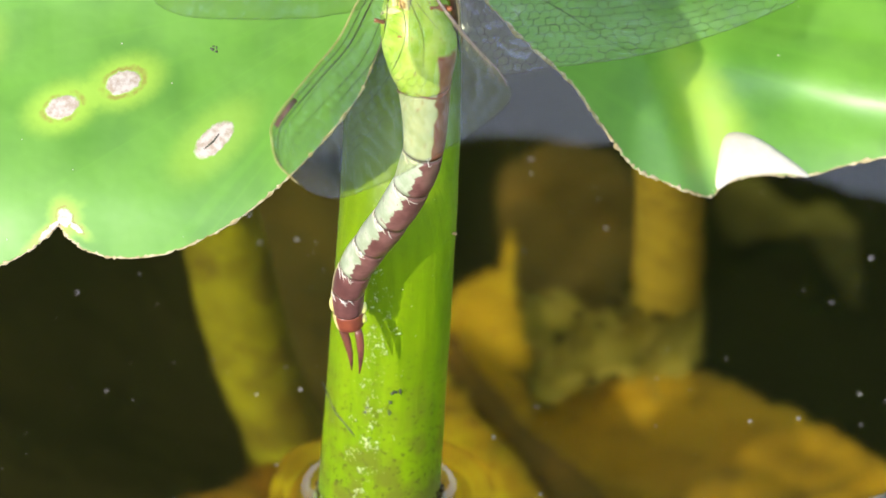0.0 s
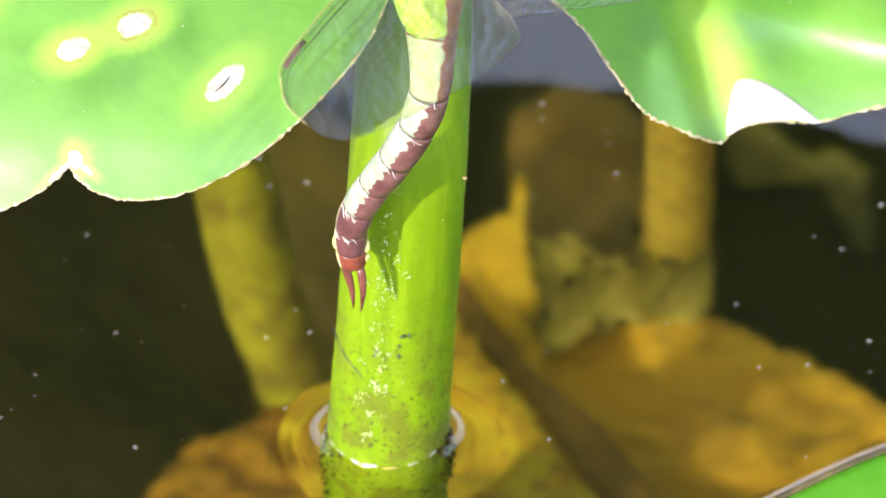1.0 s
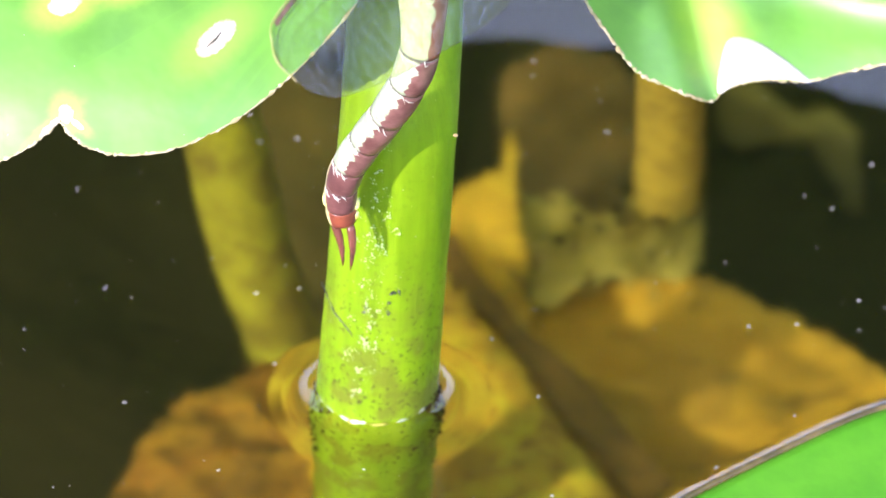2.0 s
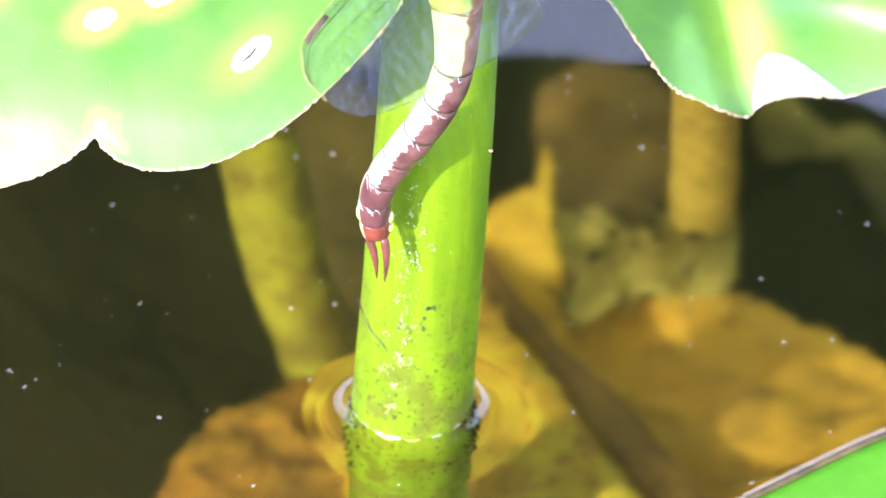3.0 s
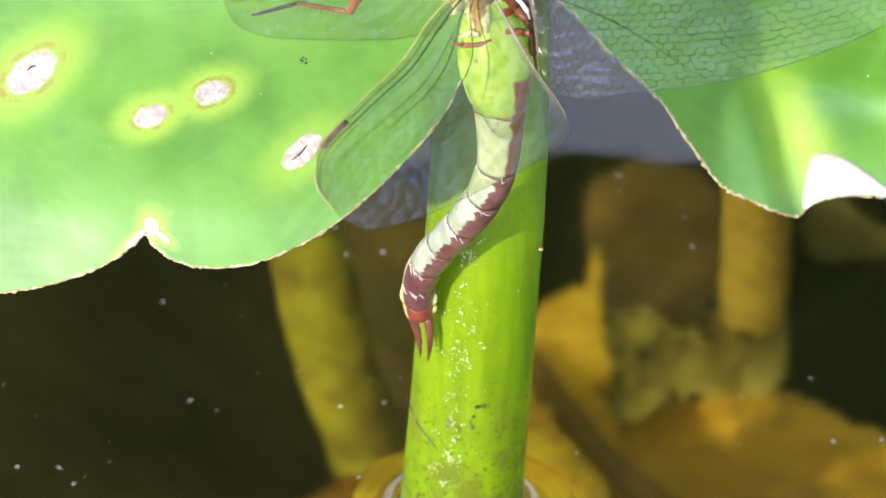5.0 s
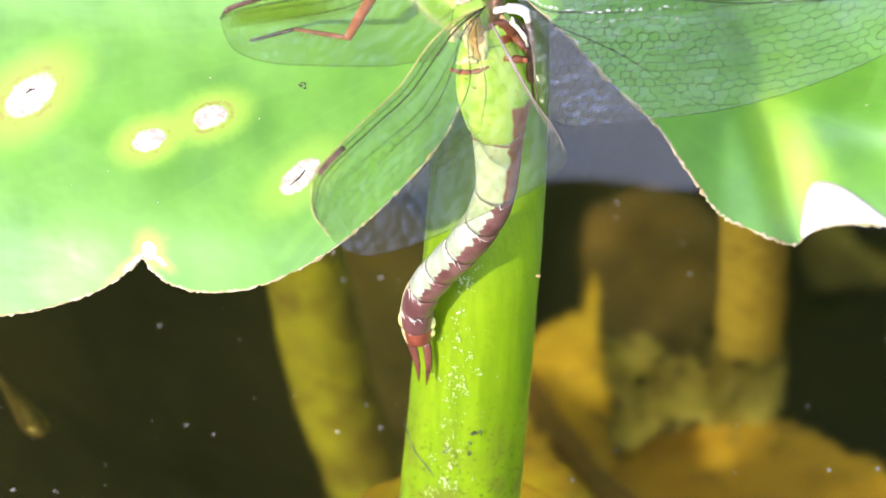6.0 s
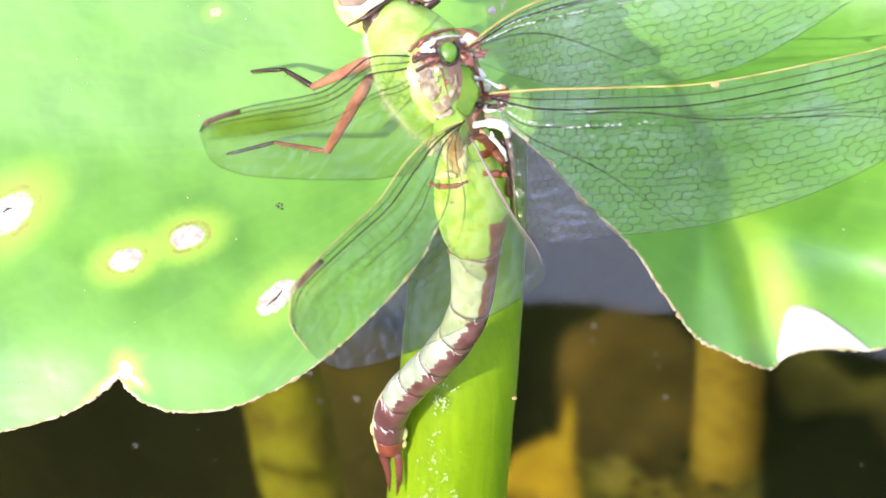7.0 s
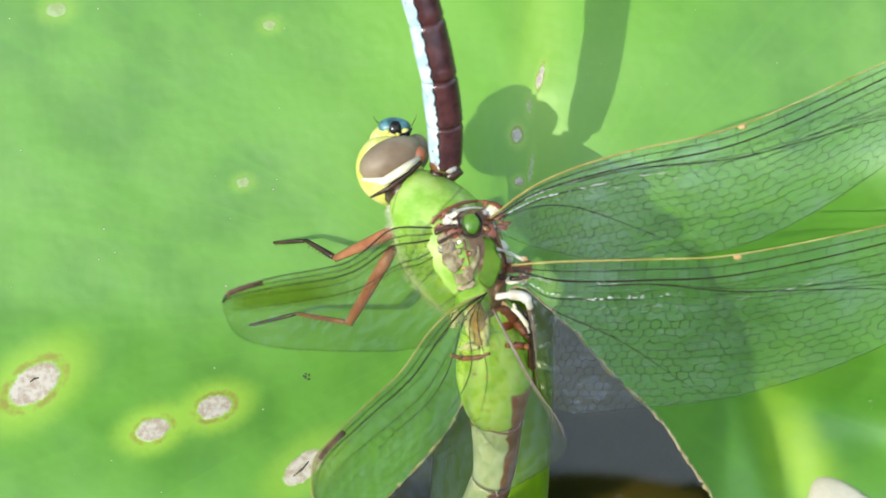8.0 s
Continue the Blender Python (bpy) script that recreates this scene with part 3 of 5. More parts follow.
RUSTY_LITTER = sodden("rusty leaf litter", (0.22, 0.095, 0.007), (0.33, 0.185, 0.009), (0.08, 0.035, 0.006), 130, 0.003, 0.85)
BROWN_FILL = sodden("dim brown sheet", (0.06, 0.042, 0.014), (0.10, 0.07, 0.02), (0.035, 0.024, 0.009), 90)
SHADE_STRIP = sodden("brown shade strip", (0.17, 0.08, 0.008), (0.26, 0.13, 0.011), (0.10, 0.048, 0.007), 120)
ROT = Mat("pale rotten root")
pits = ROT.step(ROT.noise(170, 2), 0.30, 0.40)
ROT.colour(ROT.mix(pits, (0.08, 0.055, 0.018), ROT.mix(ROT.step(ROT.noise(90), 0.3, 0.7), (0.24, 0.195, 0.06), (0.34, 0.305, 0.125))))
ROT.set(Roughness=0.85, Subsurface_Weight=1.0, Subsurface_Scale=0.004, Subsurface_Radius=(1.0, 0.8, 0.5))
ROT.b.subsurface_method = "BURLEY"
ROT.bump(pits, 0.8, 0.0012)
ROT = ROT.m
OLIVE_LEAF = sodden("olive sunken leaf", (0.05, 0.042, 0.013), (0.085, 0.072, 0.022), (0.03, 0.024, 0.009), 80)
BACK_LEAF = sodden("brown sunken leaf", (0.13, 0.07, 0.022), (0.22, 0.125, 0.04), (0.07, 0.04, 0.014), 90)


def drowned_stalk(name, label, pts, rad, mat):
    line = spline([tuple(under(*p)) for p in pts], 10)
    thing = empty(name, label, "stalk", Matrix.Translation(Vector(line[-1])))
    base = Vector(line[-1])
    part("stalk_body", tube([Vector(p) - base for p in line], [rad * MM * (1 + 0.05 * noise.noise((i * 0.3, 0, rad))) for i in range(len(line))], 20, True, wob=0.03), mat, thing)


drowned_stalk("drowned_stalk", "yellow-green slanting stalk under the water", [(-20.1, 39.9, 12), (-16.7, 27.4, 22), (-13.9, 15.6, 38), (-9.0, 2.4, 56), (-7.4, -4.4, 68)], 4.9, DROWNED)
drowned_stalk("drowned_stalk", "upright brown stalk under the water", [(32.6, 40.6, 4), (32.6, 30.6, 28), (32.3, 20.6, 50), (32.3, 15.0, 62), (32.0, 13.5, 66)], 4.0, BROWN_STALK)


def sheet(name, label, category, outline, depth, mat, amp=3.0, seed=0.0, rings=16):
    """A limp dead leaf lying on the bottom; the shade strip shares its form."""
    pts = spline([tuple(under(u, v, depth)) for u, v in outline], 8, closed=True)
    mid = sum((Vector(p) for p in pts), Vector()) / len(pts)
    thing = empty(name, label, category, Matrix.Translation(mid))
    bm = bmesh.new()
    both = []
    for lower in (0, 1):
        c = bm.verts.new((0, 0, -lower * 0.0006))
        prev = None
        for k in range(1, rings + 1):
            ring = []
            for i, p in enumerate(pts):
                d = (Vector(p) - mid) * (k / rings) * (1 + (0.10 * noise.noise((i * 0.35, seed, 0)) + 0.06 * noise.noise((i * 0.9, seed, 4))) * k / rings)
                g = d + mid
                z = amp * MM * (noise.noise((g.x * 60, g.y * 60, seed)) + 0.5 * noise.noise((g.x * 170, g.y * 170, seed)))
                ring.append(bm.verts.new((d.x, d.y, d.z + z - lower * 0.0006)))
            n = len(ring)
            for i in range(n):
                j = (i + 1) % n
                f = (c, ring[i], ring[j]) if prev is None else (prev[i], ring[i], ring[j], prev[j])
                bm.faces.new(f if not lower else f[::-1])
            prev = ring
        both.append(prev)
    for i in range(len(both[0])):
        j = (i + 1) % len(both[0])
        bm.faces.new((both[0][i], both[1][i], both[1][j], both[0][j]))
    bmesh.ops.recalc_face_normals(bm, faces=bm.faces[:])
    part("blade", bm, mat, thing)
    return thing, mid


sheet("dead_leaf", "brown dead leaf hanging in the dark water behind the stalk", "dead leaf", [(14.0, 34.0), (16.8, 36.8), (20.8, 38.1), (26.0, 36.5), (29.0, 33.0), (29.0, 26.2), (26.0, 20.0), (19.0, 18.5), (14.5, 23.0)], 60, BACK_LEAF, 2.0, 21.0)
sheet("dead_leaf", "yellow dead leaf piece standing on the pond bed", "dead leaf", [(14.8, 29.0), (14.1, 24.9), (11.4, 24.0), (8.2, 21.5), (6.1, 15.6), (7.0, 6.0), (16.8, 5.0), (17.0, 15.6), (15.6, 21.8), (15.6, 26.2)], 49, DEAD_YELLOW, 1.5, 2.0)
sheet("dead_leaf", "large orange dead leaf sunk on the pond bed", "dead leaf", [(13.6, 11.2), (21.7, 12.4), (36.1, 12.4), (42.9, 9.0), (51.1, 5.6), (59.2, -0.7), (49.8, -14.7), (34.2, -19.4), (18.6, -15.1), (8.6, -10.7), (6.1, 1.8), (8.6, 9.3)], 52, DEAD_ORANGE, 3.0, 5.0)
# dark sheet laid in as the soft shade along the ochre leaf's edge
sheet("dead_leaf", "narrow dark brown strip painting the shade between sunken leaves", "dead leaf", [(6.0, 16.0), (11.5, 10.0), (16.0, 4.5), (20.0, -0.5), (25.0, -7.0), (30.0, -14.0), (34.0, -12.5), (29.0, -5.0), (24.0, 1.5), (18.5, 6.8), (13.0, 12.2), (8.5, 17.8)], 48, SHADE_STRIP, 0.8, 61.0)
sheet("dead_leaf", "ochre rotting leaf on the pond bed round the stalk", "dead leaf", [(-10.5, 4.5), (-4.0, 8.0), (3.0, 12.5), (7.5, 13.6), (11.2, 9.2), (15.5, 3.5), (19.3, -1.4), (24.0, -8.0), (27.4, -13.3), (30.0, -19.0), (10.0, -25.0), (-3.0, -24.0), (-7.0, -12.0), (-9.0, -4.0)], 47, LITTER, 2.2, 9.0)
sheet("dead_leaf", "red-brown crumpled leaf on the pond bed", "dead leaf", [(-9.0, 6.0), (-14.7, 2.8), (-18.0, 0.5), (-21.9, -0.7), (-25.0, -4.0), (-29.0, -10.0), (-30.0, -17.0), (-22.0, -24.0), (-8.0, -24.0), (-4.0, -10.0), (-5.0, -1.0)], 50, RUSTY_LITTER, 3.5, 15.0)
# dim brown sheet that fills the space between the two stalks
sheet("dead_leaf", "dim brown sheet under the water between two stalks", "dead leaf", [(-15.0, 37.0), (-8.0, 36.0), (-3.0, 33.0), (-1.5, 22.0), (-1.0, 8.0), (-4.0, 3.0), (-9.5, 1.0), (-12.5, 8.0), (-14.5, 18.0), (-16.0, 28.0)], 60, BROWN_FILL, 2.0, 44.0)
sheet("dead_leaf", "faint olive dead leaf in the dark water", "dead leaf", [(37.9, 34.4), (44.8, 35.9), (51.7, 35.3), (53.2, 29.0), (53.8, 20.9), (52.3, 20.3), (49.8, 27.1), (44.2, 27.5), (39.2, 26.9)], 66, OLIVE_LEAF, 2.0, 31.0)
root_clump, root_mid = sheet("rotten_root", "pale rotten root clump under the water", "root", [(16.4, 20.6), (20.4, 22.1), (24.2, 19.6), (28.6, 19.9), (31.7, 23.1), (35.8, 21.8), (36.2, 15.6), (34.2, 12.4), (28.2, 13.0), (23.5, 12.0), (19.6, 9.6), (17.2, 11.0), (16.1, 15.6)], 50, ROT, 1.2, 12.0)


def root_fibres():
    """Limp pale rootlets that cross over the clump, and the ragged holes between them."""
    rnd = random.Random(77)
    for k in range(46):
        u, v = rnd.uniform(16.5, 34.5), rnd.uniform(12.0, 21.5)
        a = rnd.gauss(math.pi * 0.62, 0.55)
        n, d = rnd.uniform(2.5, 6.5), rnd.uniform(47.5, 49.5)
        pts = [under(u + n * x * math.cos(a + 0.5 * x) , v + n * x * math.sin(a + 0.5 * x), d + 2.5 * abs(x)) - root_mid for x in (-0.5, -0.25, 0, 0.25, 0.5)]
        r = rnd.uniform(0.12, 0.34) * MM
        part("rootlet", tube(spline([tuple(p) for p in pts], 3), [r * (0.5 + 0.5 * math.sin(math.pi * (0.1 + 0.8 * i / 12))) for i in range(13)], 6), ROT if k % 7 else BACK_LEAF, root_clump)
    for u, v, r in ((31.6, 19.0, 1.2), (24.8, 18.3, 0.7), (27.4, 18.8, 0.6), (20.5, 17.2, 0.9), (22.6, 19.5, 0.7)):
        part("hole", ball(under(u, v, 48.8) - root_mid, (r * MM, r * MM, 0.5 * MM), None, 10), MUD, root_clump, "dark hole in the root")


root_fibres()


# ---- the dragonfly ----
LIFT = 12.0                              # mm by which the insect stands off the blade on its legs
BODY = at(0.5, 62.5, 48 + LIFT)          # middle of the thorax
INSECT = empty("dragonfly", "green and brown dragonfly clinging to a leaf, abdomen down the stalk", "dragonfly", Matrix.Translation(BODY))


def loc(u, v, w):
    """In the insect's space; its tail end comes down to the stalk."""
    k = min(1.0, max(0.0, (v - 22) / 50))
    return at(u, v, w + LIFT * k * k * (3 - 2 * k)) - BODY


def stand(u, v, w):
    return at(u, v, w) - BODY


def rest(p, du, dv):
    """The same place with the sway of another moment taken out."""
    return (p[0] + du, p[1] + dv, p[2])


GREEN_SKIN = simple("green thorax skin", (0.07, 0.19, 0.012), (0.16, 0.35, 0.03), 300, 0.38, 0.3)
PALE = simple("pale cream cuticle", (0.62, 0.56, 0.44), (0.80, 0.76, 0.66), 600, 0.35, 0.3)
RUST = simple("rust brown leg", (0.30, 0.085, 0.045), (0.44, 0.16, 0.085), 260, 0.35, 0.3)
DARK = simple("dark brown cuticle", (0.03, 0.014, 0.008), (0.07, 0.035, 0.02), 700, 0.3, 0.3)
CERCUS = simple("dark red-brown cuticle", (0.07, 0.02, 0.012), (0.16, 0.05, 0.03), 600, 0.3, 0.3)
BROWN_CUT = simple("red-brown cuticle", (0.16, 0.05, 0.025), (0.26, 0.09, 0.05), 600, 0.32, 0.3)
GREY = simple("pale tail end and glare", (0.36, 0.34, 0.32), (0.50, 0.48, 0.46), 400, 0.4, 0.3)
TAN_DULL = simple("dull tan cuticle", (0.20, 0.17, 0.07), (0.36, 0.30, 0.14), 700, 0.4, 0.5, 0.0002)
SHIELD = simple("dark green mottled shield", (0.04, 0.11, 0.006), (0.10, 0.20, 0.015), 260, 0.6, 0.4, Specular_IOR_Level=0.2)
SADDLE = simple("glassy tan cuticle", (0.20, 0.14, 0.06), (0.44, 0.38, 0.22), 1300, 0.3, 0.6, 0.0002)
STRAP = simple("grey-brown wing root strap", (0.15, 0.11, 0.08), (0.24, 0.19, 0.15), 300, 0.35, 0.3)
TAN = simple("orange tan cuticle", (0.55, 0.31, 0.12), (0.72, 0.50, 0.26), 420, 0.32, 0.4)
CREAM = simple("cream cuticle", (0.74, 0.66, 0.44), (0.86, 0.81, 0.66), 420, 0.32, 0.4)
YELLOW = simple("yellow cuticle", (0.62, 0.58, 0.10), (0.78, 0.76, 0.25), 500, 0.3, 0.2)


def banded(name, pale_a, pale_b, dark_a, dark_b, split, jag, ring=True, dark_from=None, outer=None):
    """Segment skin: pale on one flank, brown along the back, with a jagged border between them."""
    m = Mat(name)
    uvn = m.node("UVMap").outputs[0]
    xyz = m.node("SeparateXYZ")
    m.link(uvn, xyz.inputs[0])
    mp = m.node("Mapping")
    mp.inputs["Scale"].default_value = (2, 5, 1)
    m.link(uvn, mp.inputs["Vector"])
    a = m.math("ADD", xyz.outputs[0], m.math("MULTIPLY", m.math("SUBTRACT", m.noise(1.0, 2, mp.outputs[0]), 0.5), jag))
    pale = m.mix(m.step(m.noise(600), 0.35, 0.65), pale_a, pale_b)
    dark = m.mix(m.step(m.noise(500), 0.35, 0.65), dark_a, dark_b)
    side = m.step(a, split - 0.008, split + 0.008)
    if dark_from:
        side = m.math("MULTIPLY", side, m.step(m.math("ADD", xyz.outputs[1], m.math("MULTIPLY", m.noise(300), 0.3)), dark_from, dark_from + 0.06))
    blot = m.step(m.noise(1500, 3), 0.62, 0.70)
    pale = m.mix(m.math("MULTIPLY", blot, 0.55), pale, dark_b)
    base = m.mix(side, pale, dark)
    base = m.mix(m.step(a, 0.86, 0.9), base, pale)
    if ring:
        e = m.math("ABSOLUTE", m.math("SUBTRACT", xyz.outputs[1], 0.5))
        base = m.mix(m.math("MULTIPLY", m.step(e, 0.46, 0.495), 0.7), base, (0.07, 0.02, 0.01))
    if outer:
        base = m.mix(m.math("SUBTRACT", 1.0, m.step(a, outer - 0.01, outer + 0.01)), base, dark)
        line = m.math("ABSOLUTE", m.math("SUBTRACT", a, split))
        base = m.mix(m.math("SUBTRACT", 1.0, m.step(line, 0.004, 0.014)), base, (0.01, 0.008, 0.01))
    m.colour(base)
    m.set(Roughness=0.2 if outer else 0.3)
    m.bump(m.noise(900, 4), 0.3, 0.00012)
    return m.m


SEG_GREEN = banded("green swollen segment", (0.32, 0.56, 0.03), (0.50, 0.68, 0.15), (0.28, 0.08, 0.03), (0.37, 0.13, 0.05), 0.58, 0.10, False, 0.70)
SEG_BAND = banded("banded segment", (0.32, 0.40, 0.25), (0.49, 0.56, 0.40), (0.13, 0.055, 0.047), (0.22, 0.105, 0.088), 0.52, 0.17)
SEG_UPPER = banded("pale segment with a rust stripe", (0.36, 0.43, 0.27), (0.52, 0.57, 0.41), (0.22, 0.072, 0.04), (0.31, 0.115, 0.07), 0.57, 0.10)
SEG_END = banded("dark end segment", (0.66, 0.64, 0.22), (0.74, 0.72, 0.34), (0.12, 0.05, 0.045), (0.19, 0.08, 0.07), 0.32, 0.06)
SEG_RUST = banded("rust end segment", (0.66, 0.58, 0.22), (0.74, 0.66, 0.3), (0.19, 0.05, 0.03), (0.28, 0.075, 0.035), 0.34, 0.06)
# blue flank lightened towards silver to paint in the glare on it
SEG_BLUE = banded("brown segment with glare-paled blue flank", (0.40, 0.56, 0.65), (0.64, 0.73, 0.78), (0.05, 0.018, 0.02), (0.10, 0.035, 0.035), 0.435, 0.09, outer=0.20)

ABD = [  # place, depth off the slant plane, radius (mm)
    (3.1, 56.8, 47.5, 2.4), (3.2, 54.6, 47.5, 2.9), (3.4, 52.1, 47.5, 3.6), (3.8, 49.0, 47.5, 3.95), (4.0, 46.2, 47.5, 3.5), (4.2, 44.2, 47.0, 2.9), (4.2, 40.7, 46.0, 2.38),
    (3.9, 37.4, 45.0, 2.22), (2.6, 34.1, 42.0, 2.12), (0.3, 31.0, 37.5, 2.05), (-2.0, 28.6, 33.0, 1.98), (-3.8, 26.4, 29.5, 1.92), (-4.7, 24.3, 26.5, 1.82), (-4.8, 22.3, 24.0, 1.7), (-4.6, 20.8, 22.5, 1.55),
]
JOINTS = [0, 1, 5, 7, 8, 9, 10, 11, 12, 13, 14]


def abdomen():
    def loc(u, v, w):
        k = min(1.0, max(0.0, (v - 22) / 50))
        return at(u - 0.5, v + 0.5, w + LIFT * k * k * (3 - 2 * k)) - BODY

    pivot = loc(*ABD[0][:3])
    root = None
    line = spline([(*(loc(*a[:3]) - pivot), a[3] * MM) for a in ABD], 8)
    for k, (i, j) in enumerate(zip(JOINTS, JOINTS[1:])):
        seg = line[i * 8:j * 8 + 1]
        n = len(seg)
        rad = [s[3] * (1 + 0.05 * math.sin(math.pi * x / (n - 1)) - 0.02) for x, s in enumerate(seg)]
        mat = SEG_GREEN if k < 2 else SEG_UPPER if k < 3 else SEG_BAND if k < 7 else SEG_END if k < 9 else SEG_RUST
        bm = tube([s[:3] for s in seg], rad, 28)
        if root is None:
            root = part("abdomen", bm, mat, INSECT, "brown and pale green banded abdomen")
            root.location = pivot
        else:
            part("abdomen_segment", bm, mat, root)
    for off, tip in (((-5.6, 20.6, 23.0), (-4.6, 15.8, 20.5)), ((-3.8, 20.4, 22.3), (-3.8, 15.4, 20.0))):
        a, b = loc(*off) - pivot, loc(*tip) - pivot
        pts = [a.lerp(b, t) + Vector((0.0003 * math.sin(t * 3), 0, 0)) for t in (0, 0.15, 0.35, 0.6, 0.85, 1)]
        part("cercus", tube(pts, [r * MM for r in (0.42, 0.5, 0.46, 0.34, 0.18, 0.04)], 10, flat=0.6), CERCUS, root, "dark brown pointed tail appendage")
    # rust and cream hoops where the green segment begins and ends
    for i, r, mat in ((21, 0.3, RUST), (24, 0.14, PALE), (40, 0.16, BROWN_CUT)):
        c, d, rr = Vector(line[i][:3]), Vector(line[i + 1][:3]) - Vector(line[i][:3]), line[i][3]
        d.normalize()
        f = (EYE - BODY).normalized()
        f = (f - d * f.dot(d)).normalized()
        w = f.cross(d)
        pts = [c + (f * math.cos(a) + w * math.sin(a)) * rr * 0.985 + d * 0.0004 * math.sin(3 * a) for a in [radians(x) for x in range(-95, 100, 10)]]
        part("hoop", tube(pts, [r * MM * (0.7 + 0.4 * abs(noise.noise((k * 0.6, i, 0)))) for k in range(len(pts))], 6, flat=0.5), mat, root)
    # thin pale hairs at the joints
    rnd = random.Random(31)
    bm = bmesh.new()
    for i in (56, 64, 72, 80, 88, 96):
        c, d, rr = Vector(line[i][:3]), (Vector(line[i + 1][:3]) - Vector(line[i][:3])).normalized(), line[i][3]
        f = (EYE - BODY).normalized()
        f = (f - d * f.dot(d)).normalized()
        w = f.cross(d)
        for _ in range(7):
            a, b = radians(rnd.uniform(-70, 20)), rnd.uniform(12, 30)
            p = [c + d * rnd.uniform(-0.4, 0.3) * MM + (f * math.cos(a + radians(x)) + w * math.sin(a + radians(x))) * rr * 1.03 + d * x * 0.00003 for x in (0, b * 0.5, b)]
            tube(p, [0.05 * MM, 0.07 * MM, 0.02 * MM], 4, False, bm=bm)
    tagged(part("joint_hair", bm, PALE, root, "short pale hairs at the joints"), kind="stuff")
    # pale spots on the flanks of the last segments and the dark hollow behind the waist
    for c, r in (((-6.5, 22.9, 25.0), (0.35, 0.5, 0.9)), ((-3.1, 22.4, 24.6), (0.4, 0.5, 0.75)), ((-3.2, 21.3, 23.4), (0.45, 0.5, 0.55))):
        part("pale_spot", ball(loc(*c) - pivot, [x * MM for x in r]), YELLOW, root, "pale yellow spot")
    part("brown_spot", ball(loc(2.4, 43.4, 48.2) - pivot, [x * MM for x in (0.45, 0.4, 0.7)]), BROWN_CUT, root, "small dark brown spot")
    return root


ABDOMEN = abdomen()


def thorax():
    pts = [(-6.7, 70.3, 43.5, 1.6), (-5.4, 68.9, 45.5, 3.6), (-3.5, 66.2, 47, 5.0), (-1.7, 63.4, 48, 5.5), (0.0, 60.2, 48, 4.7), (1.3, 57.5, 47.5, 3.2), (1.7, 56.0, 47.3, 2.4)]
    line = spline([(*loc(*p[:3]), p[3] * MM) for p in pts], 8)
    m = Mat("thorax skin")
    uvn = m.node("UVMap").outputs[0]
    xyz = m.node("SeparateXYZ")
    m.link(uvn, xyz.inputs[0])
    green = m.mix(m.step(m.noise(420), 0.35, 0.65), (0.25, 0.49, 0.05), (0.42, 0.62, 0.14))
    pale = m.mix(m.step(m.noise(700), 0.35, 0.65), (0.66, 0.70, 0.48), (0.82, 0.84, 0.72))
    a = m.math("ADD", xyz.outputs[0], m.math("MULTIPLY", m.math("SUBTRACT", m.noise(300), 0.5), 0.06))
    base = m.mix(m.math("SUBTRACT", 1.0, m.step(a, 0.25, 0.35)), green, pale)
    seam = m.math("ABSOLUTE", m.math("SUBTRACT", m.math("FRACT", m.math("MULTIPLY", m.math("ADD", xyz.outputs[1], m.math("MULTIPLY", a, 0.5)), 4.0)), 0.5))
    base = m.mix(m.math("MULTIPLY", m.math("SUBTRACT", 1.0, m.step(seam, 0.0, 0.05)), 0.5), base, (0.10, 0.14, 0.02))
    # brown and cream saddle between the wing roots
    vo = m.node("TexVoronoi", Scale=900.0)
    m.link(m.coord(), vo.inputs["Vector"])
    cell = m.node("SeparateColor")
    m.link(vo.outputs["Color"], cell.inputs[0])
    saddle = m.mix(m.step(cell.outputs[0], 0.45, 0.5), (0.30, 0.16, 0.08), (0.44, 0.32, 0.17))
    saddle = m.mix(m.step(cell.outputs[1], 0.70, 0.74), saddle, (0.70, 0.64, 0.48))
    saddle = m.mix(m.step(vo.outputs["Distance"], 0.25, 0.5), saddle, (0.18, 0.10, 0.05))
    zone = m.math("MULTIPLY", m.math("MULTIPLY", m.step(a, 0.52, 0.56), m.math("SUBTRACT", 1.0, m.step(a, 0.76, 0.80))), m.step(m.math("ADD", xyz.outputs[1], m.math("MULTIPLY", m.noise(350), 0.2)), 0.46, 0.52))
    base = m.mix(zone, base, saddle)
    m.colour(base)
    m.set(Roughness=0.42)
    m.bump(m.math("ADD", m.noise(1100, 4), m.math("MULTIPLY", m.math("MULTIPLY", zone, vo.outputs["Distance"]), -2.0)), 0.5, 0.0002)
    line_body = line

    def line_at(ln, t):
        x = t * (len(ln) - 1)
        i = min(int(x), len(ln) - 2)
        g = ln[i] + (ln[i + 1] - ln[i]) * (x - i)
        return Vector(g[:3]), g[3]

    body = part("thorax", tube([p[:3] for p in line], [p[3] for p in line], 32), m.m, INSECT, "green thorax with pale downy sides")
    raw = spline(pts, 8)

    def on_body(u, v, lift):
        """On the skin under that line of sight."""
        best = 0.0
        for g in raw:
            d = math.hypot(u - g[0], v - g[1])
            if d < g[3]:
                best = max(best, g[2] + math.sqrt(g[3] ** 2 - d * d))
        return loc(u, v, (best or 50.2) + lift)

    # the two green shields between the wings
    tilt = Euler((radians(-35), 0, radians(-12))).to_matrix()
    part("shield", ball(on_body(0.3, 66.1, -0.15), (1.05 * MM, 0.55 * MM, 1.15 * MM), tilt, 16), GREEN_SKIN, body, "small green shield")
